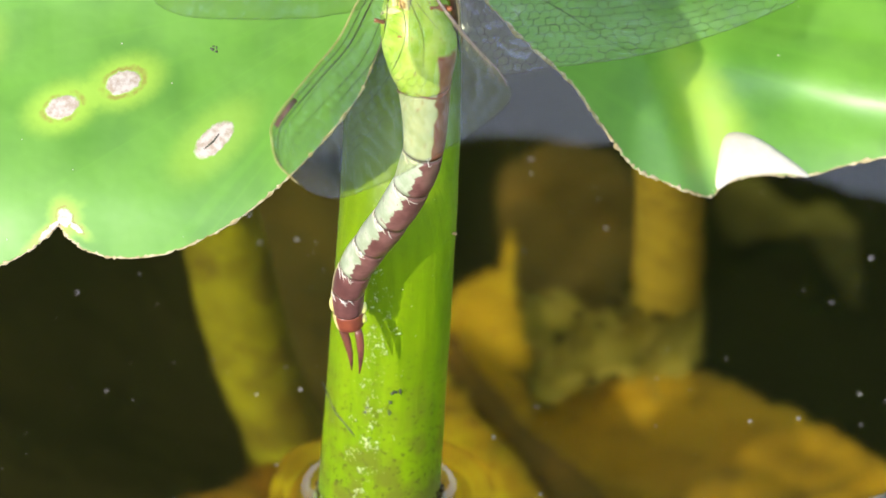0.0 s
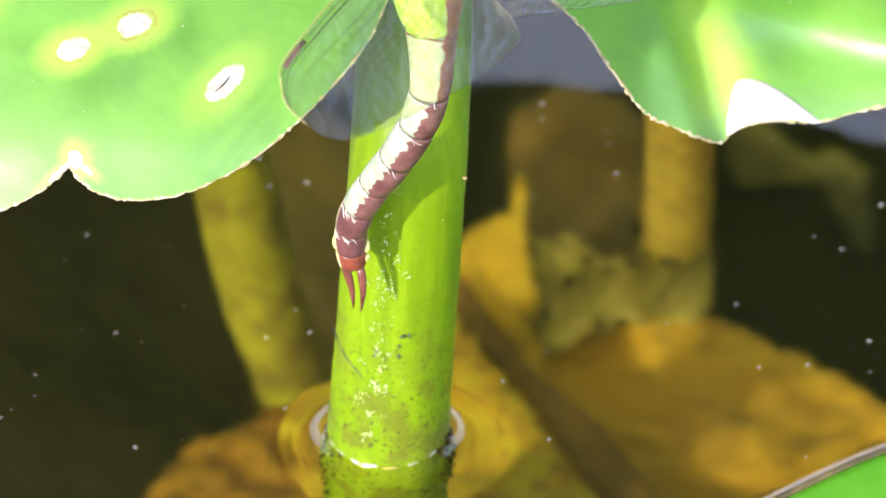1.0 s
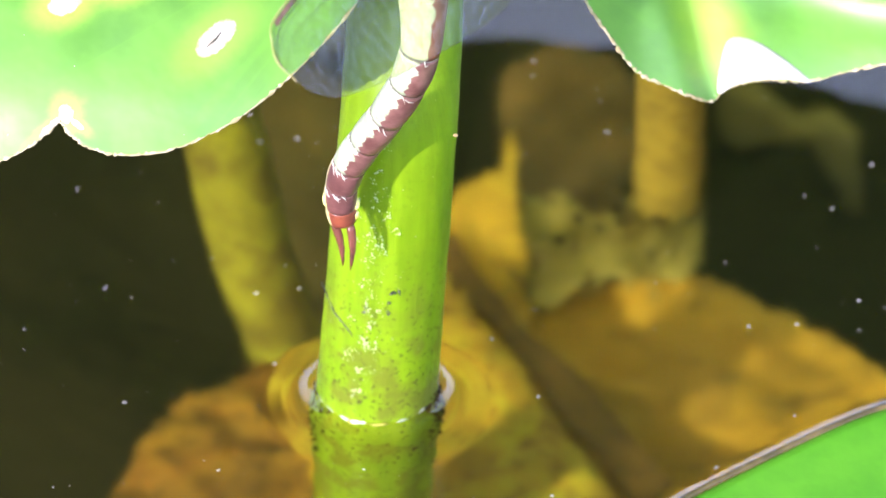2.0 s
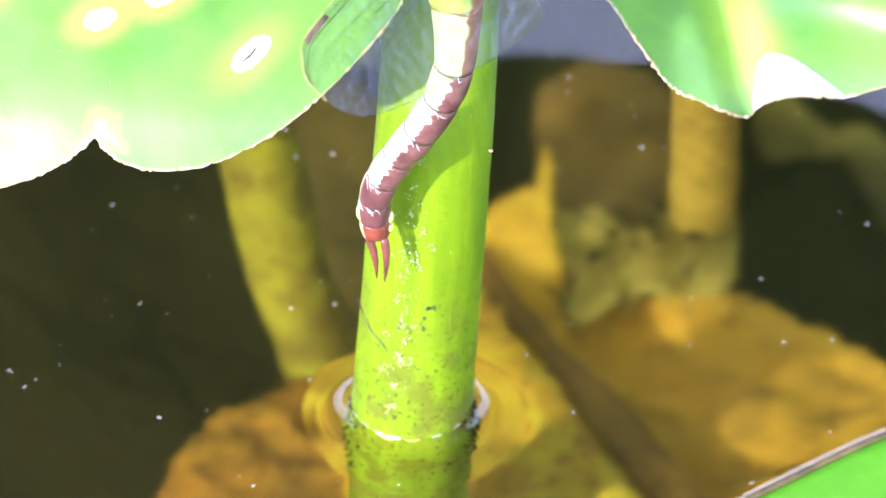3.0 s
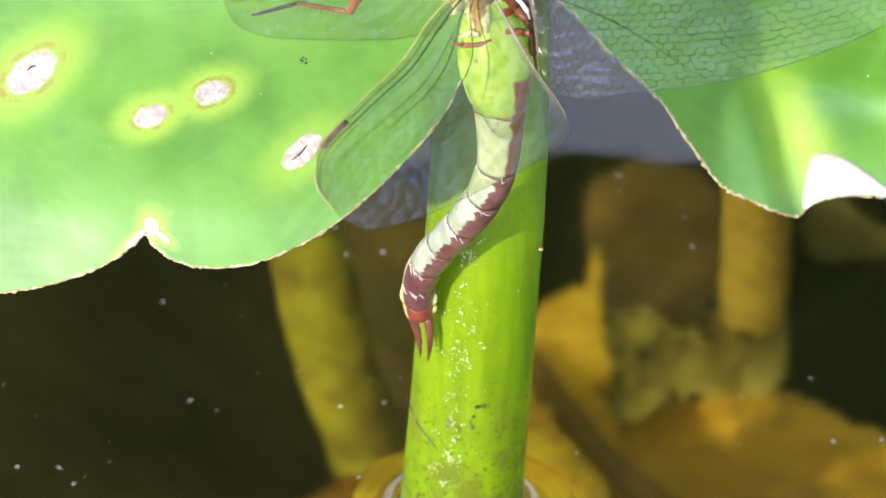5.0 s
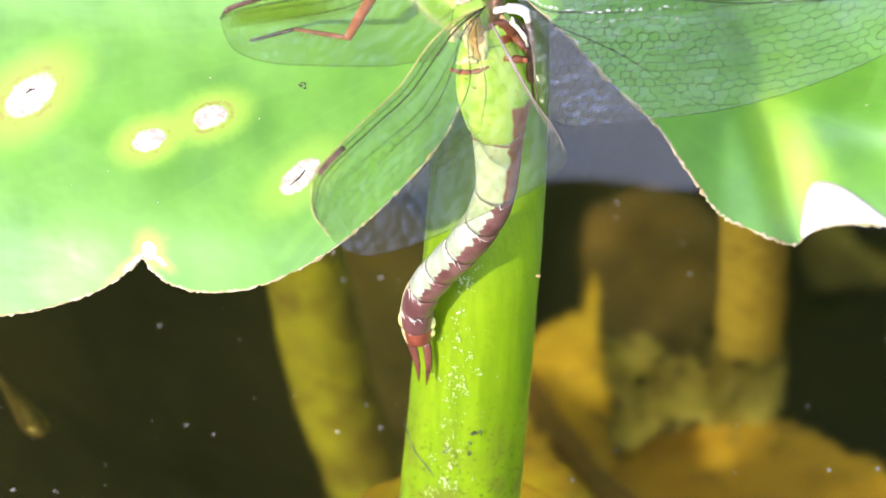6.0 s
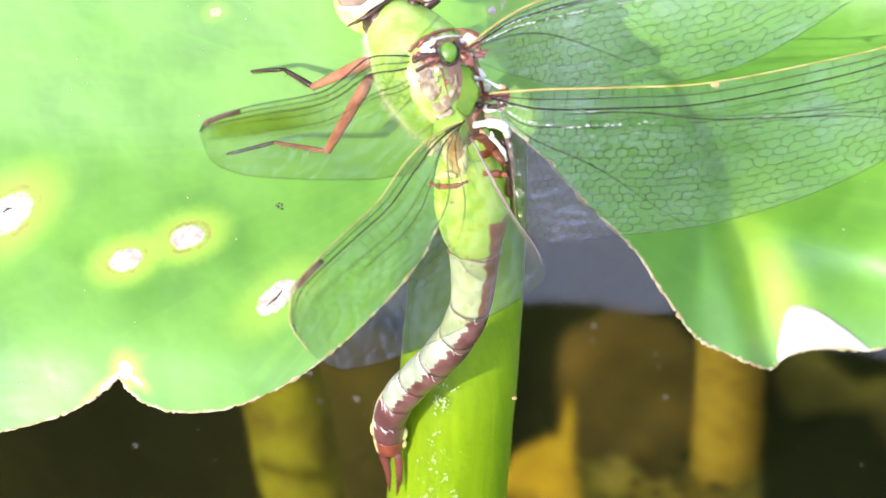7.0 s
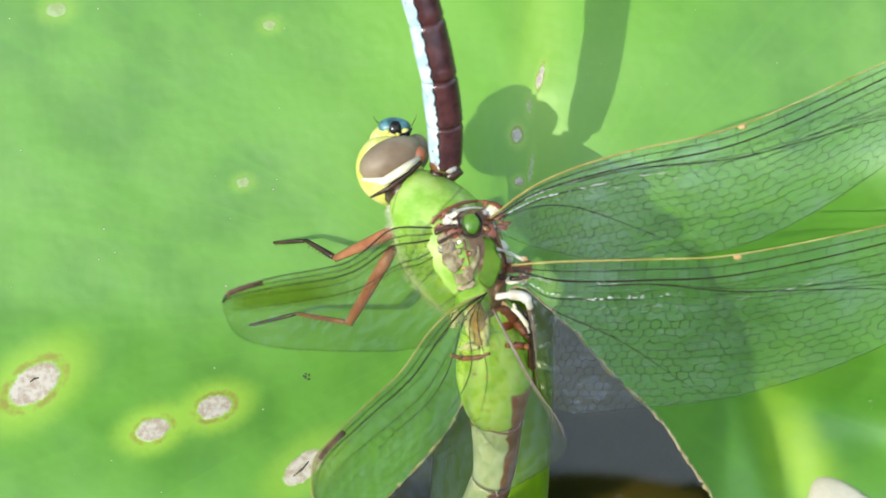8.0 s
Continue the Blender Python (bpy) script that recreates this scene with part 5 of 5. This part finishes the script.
    # ladder cells in the front strips
    for ca, cb_, gap in ((0.0, 0.07, 1.4), (0.07, 0.14, 1.5), (0.14, 0.20, 1.3)) + (((0.20, 0.30, 0.9), (0.30, 0.42, 0.8), (0.44, 0.58, 0.8)) if fold else ()):
        x = 0.04 + rnd.random() * 0.02
        while x < 0.97:
            bar([surf(x, ca * near), surf(x + rnd.uniform(-0.003, 0.003), cb_ * near)], (0.024 if left else 0.034) * MM, vb)
            x += gap * MM / span * rnd.uniform(0.85, 1.15)
    # the net of six-sided cells behind them
    size = 0.54
    spots = {}

    def corner(a, b):
        key = (round(a / (size * 0.5 * 1.732) , 0), round(b / (size * 0.5), 0))
        if key not in spots:
            ga, gb = 0.3 * noise.noise((a * 0.35, b * 0.35, seed)), 0.3 * noise.noise((a * 0.35, b * 0.35, seed + 9))
            spots[key] = (a + ga + rnd.uniform(-0.12, 0.12), b + gb + rnd.uniform(-0.11, 0.11))
        return key

    edges = set()
    deep = max(width(x) for x in steps) / MM
    for row in range(int(deep / (size * 1.5)) + 2):
        for col in range(int(span / MM / (size * 1.732)) + 2):
            cx, cy = (col + 0.5 * (row % 2)) * size * 1.732, row * size * 1.5
            ks = [corner(cx + size * math.sin(i * math.pi / 3), cy + size * h) for i, h in enumerate((0.93, 0.57, -0.57, -0.93, -0.57, 0.57))]
            for i in range(6):
                if ks[i] != ks[(i + 1) % 6]:
                    edges.add(tuple(sorted((ks[i], ks[(i + 1) % 6]))))
    for e, f in sorted(edges):
        pq = []
        for a, b in (spots[e], spots[f]):
            x = a * MM / span
            pq.append((x, 0.19 + b * MM / width(min(max(x, 0), 1))))
        if all((0.34 if fold else 0.02 if left else 0.13) < x < 0.985 for x, c in pq) and 0.985 > min(c for x, c in pq) > 0.19 and rnd.random() > 0.10 and (not left or max(c for x, c in pq) < (0.62 if fold else 0.48)):
            bar([surf(x, min(c, 1.0)) for x, c in pq], (0.024 if left else 0.040) * (1.05 - 0.35 * pq[0][0]) * rnd.uniform(0.6, 1.2) * MM, vb)
    if not left:
        # glints painted as short pale dashes on the main veins; long cells at the root
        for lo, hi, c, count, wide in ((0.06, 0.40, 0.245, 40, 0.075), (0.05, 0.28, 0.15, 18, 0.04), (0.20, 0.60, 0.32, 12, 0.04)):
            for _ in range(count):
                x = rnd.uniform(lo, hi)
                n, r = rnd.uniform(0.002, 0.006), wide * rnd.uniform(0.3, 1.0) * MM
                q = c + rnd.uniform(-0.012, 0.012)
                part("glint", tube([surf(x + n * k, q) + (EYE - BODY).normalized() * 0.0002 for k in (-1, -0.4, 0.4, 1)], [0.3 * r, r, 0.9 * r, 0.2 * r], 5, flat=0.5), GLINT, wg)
        for k in range(16):
            x = 0.03 + 0.0075 * k
            bar([surf(x, 0.30), surf(x + 0.004, 0.48), surf(x + 0.002 + 0.0006 * k, 0.62 + 0.2 * rnd.random())], 0.026 * MM, vb)
        part("wing_node", ball(surf(0.5, 0.02), [x * MM for x in (0.5, 0.25, 0.32)], None, 10), TAN, wg, "orange node on the front edge")
    if amber:
        ab = bmesh.new()
        uv = ab.loops.layers.uv.verify()
        rows = [[(i / 30, j / 8, ab.verts.new(surf(0.50 + 0.42 * i / 30, 0.05 + 0.45 * j / 8) + up * 0.00004)) for j in range(9)] for i in range(31)]
        for g, h in zip(rows, rows[1:]):
            for j in range(8):
                q = (g[j], g[j + 1], h[j + 1], h[j])
                f = ab.faces.new([x[2] for x in q])
                for lo, x in zip(f.loops, q):
                    lo[uv].uv = x[:2]
        part("amber_tint", ab, AMBER, wg, "amber stain in the clear wing")
    part("wing_net", vb, VEIN, wg, "fine net of dark veins")
    cb = bmesh.new()
    tube([surf(x, 0.0) for x in steps], [((0.12 if left else 0.15) - (0.05 if left else 0.06) * min(1, x * 1.6)) * MM for x in steps], 5, False, up, bm=cb)
    part("front_vein", cb, VEIN if amber else COSTA, wg, "dark front vein" if amber else "yellowish front vein")
    sb = bmesh.new()
    ss = [spot[0] + (spot[1] - spot[0]) * x for x in (0, 0.25, 0.5, 0.75, 1)]
    tube([surf(s, 0.035) for s in ss], [0.3 * MM] * 5, 8, True, up, 0.3, bm=sb)
    part("wing_spot", sb, STIGMA, wg, "brown thickened cell near the wing tip")
    return wg


wing("clear forewing with dark veins", [(2.5, 66.9, 53), (8.2, 71.0, 53), (16.9, 74.3, 53), (30.2, 77.7, 52), (45.9, 84.9, 50), (54.1, 88.6, 49), (58.8, 89.6, 48)],
     [(3.3, 65.3, 52.5), (8.3, 63.6, 51), (17.1, 62.4, 50.5), (31.4, 64.7, 50), (45.6, 73.1, 49), (55.5, 82.7, 48.5), (59.7, 88.4, 48)], (0.84, 0.92), 1)
wing("clear hindwing with dark veins", [(4.9, 61.7, 51), (10.9, 62.2, 51), (20.2, 62.6, 51), (29.9, 63.3, 50), (45.8, 66.7, 48), (53.9, 68.9, 47), (58.2, 68.7, 46)],
     [(6.6, 57.3, 48.5), (9.6, 46.3, 47), (19.3, 46.2, 47.5), (32.4, 48.3, 48), (46.7, 53.8, 47), (55.6, 60.8, 46), (59.2, 66.8, 46)], (0.84, 0.92), 2)
wing("clear forewing with dark veins", [(-1.2, 65.4, 53), (-5.2, 65.7, 59), (-8.6, 65.3, 65), (-11.7, 62.7, 70), (-14.4, 61.3, 75), (-21.6, 59.8, 86), (-26.0, 58.3, 93), (-27.0, 57.0, 95)],
     [(-0.7, 63.4, 52.5), (-2.1, 54.0, 54), (-6.5, 52.2, 60), (-10.8, 51.9, 67), (-16.4, 51.9, 75), (-22.1, 52.3, 85), (-25.5, 53.7, 92), (-26.9, 56.4, 95)], (0.74, 0.90), 3, False, True, (0, 0), True)
WING_LH = wing("clear hindwing with dark veins", [(2.3, 57.9, 51), (-1.0, 56.2, 56), (-3.9, 53.4, 61), (-7.0, 48.9, 67), (-11.0, 45.0, 75), (-15.9, 39.9, 86), (-16.6, 37.0, 91), (-16.3, 34.7, 93), (-14.5, 32.3, 94)],
               [(3.0, 56.2, 50.5), (7.4, 48.5, 51.5), (11.7, 41.6, 54), (8.2, 37.9, 60), (2.0, 34.7, 70), (-4.2, 31.9, 82), (-9.8, 30.3, 90), (-12.6, 30.9, 93), (-14.2, 32.0, 94)], (0.56, 0.64), 4, True, True, (-0.15, 0.7))


# ---- the second dragonfly's tail ----
MALE_AT = at(-2.0, 72.2, 60.0)
MALE = empty("male_dragonfly", "dark brown and blue dragonfly tail gripping another dragonfly behind its head", "dragonfly", Matrix.Translation(MALE_AT))
MSEG = [(-2.5, 72.6, 60.5, 1.7), (-2.7, 77.2, 62.3, 2.0), (-3.4, 82.2, 64.0, 2.0), (-4.9, 88.5, 65.5, 2.0), (-7.2, 95.8, 67.3, 1.95), (-9.7, 103.3, 70, 2.0), (-12.0, 111.4, 75, 2.1), (-14.6, 118.8, 82, 2.3)]


def male_tail():
    for k, (a, b) in enumerate(zip(MSEG, MSEG[1:])):
        a, b = b, a
        p, q = at(*a[:3]) - MALE_AT, at(*b[:3]) - MALE_AT
        n = 12
        rad = [(a[3] + (b[3] - a[3]) * i / n) * MM * (0.96 + 0.05 * math.sin(math.pi * i / n) + (-0.06 if i in (0, n) else 0.02 if i in (1, n - 1) else 0)) for i in range(n + 1)]
        part("abdomen_segment", tube([p.lerp(q, -0.02 + 1.04 * i / n) for i in range(n + 1)], rad, 24), SEG_BLUE, MALE)
    for c in ((-3.7, 72.1, 59.5), (-0.9, 72.2, 59)):
        p, q = at(*c) - MALE_AT, at(-3.1, 70.6, 58.5) - MALE_AT
        part("clasper", tube([p, p.lerp(q, 0.5), q], [0.6 * MM, 0.7 * MM, 0.3 * MM], 10), DARK, MALE, "dark clasper")
    lie = Euler((radians(-35), 0, 0)).to_matrix()
    part("tail_tip", ball(at(-2.6, 72.7, 60.8) - MALE_AT, (1.7 * MM, 1.5 * MM, 0.95 * MM), lie), BROWN_CUT, MALE)
    # white glare down the last segment as a pale patch, then its pale end
    part("pale_patch", ball(at(-3.4, 73.7, 61.9) - MALE_AT, (0.42 * MM, 0.35 * MM, 1.2 * MM), lie @ Euler((0, radians(6), 0)).to_matrix()), GREY, MALE, "pale tail patch with painted glare")
    part("pale_patch", ball(at(-1.9, 72.2, 61.7) - MALE_AT, (0.65 * MM, 0.4 * MM, 0.4 * MM), lie @ Euler((0, radians(-25), 0)).to_matrix()), GREY, MALE, "pale tail patch with painted glare")


male_tail()


# ---- the small fish ----
def fish():
    thing = empty("small_fish", "small pale brown fish swimming under the water", "fish")
    m = Mat("fish skin")
    m.colour(m.mix(m.step(m.noise(600), 0.35, 0.65), (0.045, 0.036, 0.022), (0.10, 0.08, 0.05)))
    m.set(Roughness=0.35)
    m.bump(m.noise(1500), 0.3, 0.0001)
    xs = [0, 0.6, 1.6, 3.2, 5.5, 8, 10.5, 12.5]
    rr = [0.5, 1.15, 1.5, 1.55, 1.3, 0.95, 0.6, 0.4]
    body = part("body", tube([(-x * MM, 0, 0) for x in xs], [r * MM for r in rr], 16, True, Vector((0, 0, 1))), m.m, thing)
    for s in (-1, 1):
        part("fish_eye", ball((-1.2 * MM, s * 0.95 * MM, 0.7 * MM), [0.36 * MM] * 3, None, 10), TAN_DULL, body, "dull yellow eye")
    bm = bmesh.new()
    vs = [bm.verts.new((-x * MM, y * MM, z * MM)) for y in (-0.08, 0.08) for x, z in ((12.2, 0.35), (15.2, 1.6), (14.4, 0), (15.2, -1.6), (12.2, -0.35))]
    bm.faces.new(vs[:5])
    bm.faces.new(vs[5:][::-1])
    for i in range(5):
        bm.faces.new((vs[i], vs[(i + 1) % 5], vs[5 + (i + 1) % 5], vs[5 + i]))
    bmesh.ops.recalc_face_normals(bm, faces=bm.faces[:])
    part("tail_fin", bm, m.m, body, smooth=False)
    return thing


FISH = fish()


# ---- drops and flecks ----
def droplets():
    rnd = random.Random(5)
    bm = bmesh.new()
    def wet(z, a, r, long):
        n = Vector((math.sin(a), -math.cos(a), 0))
        c = Vector((z * CE * STEM_LEAN * 1.05, 0, z)) + n * STEM_R
        ball(c, (r, r * 0.32, r * long), Euler((0, rnd.uniform(-0.7, 0.7), a)).to_matrix(), 7, bm)

    for _ in range(230):
        z = rnd.uniform(0.004, 0.034) if rnd.random() < 0.8 else rnd.uniform(0.03, 0.055)
        a = rnd.gauss(-0.26, 0.17) if rnd.random() < 0.85 else rnd.uniform(-1.1, 0.9)
        wet(z, a, rnd.choice((0.03, 0.04, 0.05, 0.06, 0.08)) * MM, rnd.uniform(0.8, 1.6))
    # small runs of wet where the drops have joined
    for _ in range(50):
        z, a = rnd.uniform(0.003, 0.042), rnd.gauss(-0.30, 0.15)
        for _ in range(rnd.randint(3, 7)):
            wet(z + rnd.gauss(0, 0.35) * MM, a + rnd.gauss(0, 0.035), rnd.uniform(0.045, 0.14) * MM, rnd.uniform(0.5, 1.9))
    m = Mat("water drops")
    # pale base colour paints in the sparkle of the wet drops
    m.colour((0.44, 0.57, 0.20))
    m.set(Roughness=0.12, Specular_IOR_Level=1.0, Coat_Weight=1.0, Coat_Roughness=0.1)
    return tagged(part("droplets", bm, m.m, None), "small water drops on the green stalk", "water drops", kind="stuff")


def leaf_dust():
    """Pale grit scattered on the blade."""
    rnd = random.Random(21)
    bm = bmesh.new()
    for _ in range(160):
        u, v = rnd.uniform(-75, 70), rnd.uniform(28, 115)
        p, q = leaf_pq(u, v)
        if abs(u - 5) < 18 and v < 62 or v < 45 and u > -20:
            continue
        r = rnd.choice((0.05, 0.06, 0.08, 0.12)) * MM
        ball(leaf_pt(u, v, leaf_height(p, q) + 0.03), (r, r * rnd.uniform(0.6, 1.3), r * 0.7), None, 5, bm)
    return tagged(part("grit", bm, FLECK, None), "pale grit scattered on the green leaf", "grit", kind="stuff")


def flecks():
    rnd = random.Random(8)
    bm = bmesh.new()
    for _ in range(300):
        u, v = rnd.uniform(-75, 60), rnd.uniform(-20, 40)
        d = sight(u, v)
        p = EYE - d * (EYE.z / d.z)
        r = rnd.choice((0.03, 0.04, 0.05, 0.07, 0.10, 0.17)) * MM
        if math.hypot(p.x, p.y) < 0.012 or math.hypot(p.x - PAD_C.x, p.y - PAD_C.y) < PAD_R + 0.004:
            continue
        ball(p + Vector((0, 0, 0.0001)), (r * rnd.uniform(0.7, 1.6), r * rnd.uniform(0.4, 1.2), r * 0.4), Euler((0, 0, rnd.uniform(0, 3))).to_matrix(), 5, bm)
        if r > 0.09 * MM:
            for _ in range(3):
                k = r * rnd.uniform(0.2, 0.5)
                ball(p + Vector((rnd.uniform(-2, 2) * r, rnd.uniform(-2, 2) * r, 0.0001)), (k, k * rnd.uniform(0.4, 1.5), k * 0.4), None, 5, bm)
    return tagged(part("flecks", bm, FLECK, None), "pale specks floating on the pond water", "specks", kind="stuff")


FLECK = simple("pale specks", (0.45, 0.43, 0.36), (0.7, 0.68, 0.6), 3000, 0.6, 0.2)
droplets()
flecks()
leaf_dust()


# ---- what moves ----
def motions():
    # the insect sways a little where it clings
    sway = [(0.0, 1.75, 0.3), (0.5, 1.7, 0.3), (1.0, 1.55, 0.5), (1.7, 1.5, 0.4), (2.8, 1.4, 0.3), (3.5, 1.0, -0.1), (4.5, 0.5, -0.5), (5.8, 0.4, -0.7), (6.5, 0.15, -0.7), (7.0, 0.5, 0.1), (7.5, 0.56, 0.5), (8.0, 0.0, 0.0)]
    base = Matrix.Translation(BODY)
    shift = [(t, Matrix.Translation(at(a, b, 0) - at(0, 0, 0))) for t, a, b in sway]
    walk(INSECT, [(t, m @ base) for t, m in shift])
    walk(MALE, [(t, m @ Matrix.Translation(MALE_AT)) for t, m in shift])
    # abdomen and wings turn on their roots
    bend = [(0.0, -5.5, -0.6), (1.0, -5.0, 0.3), (1.7, -5.0, 0.3), (2.8, -4.6, 0.2), (3.5, -2.0, 0.3), (4.5, 0.0, 0.0), (5.8, 1.2, -0.4), (6.5, 1.0, -0.8), (7.0, 1.6, 0.5), (8.0, 1.6, 0.5)]
    view = Matrix.Rotation(radians(-DROP), 4, "X")
    pivot = Matrix.Translation(ABDOMEN.location.copy())
    walk(ABDOMEN, [(t, pivot @ pose(0, 0, 0, a, 0, 0) @ (view @ pose(0, 0, 0, 0, b, 0) @ view.inverted())) for t, a, b in bend])
    hinge = Matrix.Translation(WING_LH.location.copy())
    facing = Vector((0, -CE, SE))
    across = facing.cross(at(-16, -24, 0) - at(0, 0, 0)).normalized()
    flap = [(0.0, 6.5, 8.0), (1.0, 6.5, 8.0), (1.7, 6.5, 8.0), (3.0, 6.0, 7.0), (3.5, 3.5, 4.0), (4.0, 1.5, 2.0), (4.5, 0.5, 0.5), (6.0, 0.0, 0.0), (8.0, 0.0, 0.0)]
    walk(WING_LH, [(t, hinge @ Matrix.Rotation(radians(a), 4, facing) @ Matrix.Rotation(radians(-b), 4, across)) for t, a, b in flap])
    # the fish comes in from the shade, turns and swims down past the leaf
    swim = [(0.0, under(-75, 30, 14), under(-65, 33, 14)), (3.0, under(-62, 24, 14), under(-52, 30, 14)), (3.9, under(-52.3, 20.7, 14), under(-45.7, 23.1, 14)), (4.1, under(-53.6, 19.9, 14), under(-47.2, 22.7, 14)),
            (4.3, under(-52.3, 18.1, 14), under(-49.2, 22.7, 14)), (4.5, under(-54.1, 16.2, 14), under(-50.8, 22.4, 14)), (4.7, under(-55.6, 14.6, 14), under(-51.9, 21.5, 14)),
            (5.3, under(-56.3, 10.2, 14), under(-58.8, 16.5, 14)), (5.8, under(-47.0, 12.0, 14), under(-51.9, 16.4, 14)), (6.0, under(-46.0, 10.1, 14), under(-50.3, 15.8, 14)), (6.2, under(-45.6, 7.1, 14), under(-50.0, 15.8, 14)),
            (6.4, under(-45.2, 5.8, 14), under(-50.3, 15.2, 14)), (6.6, under(-43.0, 6.4, 14), under(-49.7, 9.7, 14)), (7.0, under(-34.5, 3.1, 14), under(-41.4, 4.8, 14)), (8.0, under(-11.9, -6.6, 16), under(-19.5, -2.3, 16))]
    rows = []
    for t, head_at, tail_at in swim:
        d = head_at - tail_at
        rows.append((t, Matrix.Translation(head_at) @ Matrix.Rotation(math.atan2(d.y, d.x), 4, "Z")))
    walk(FISH, rows)


motions()
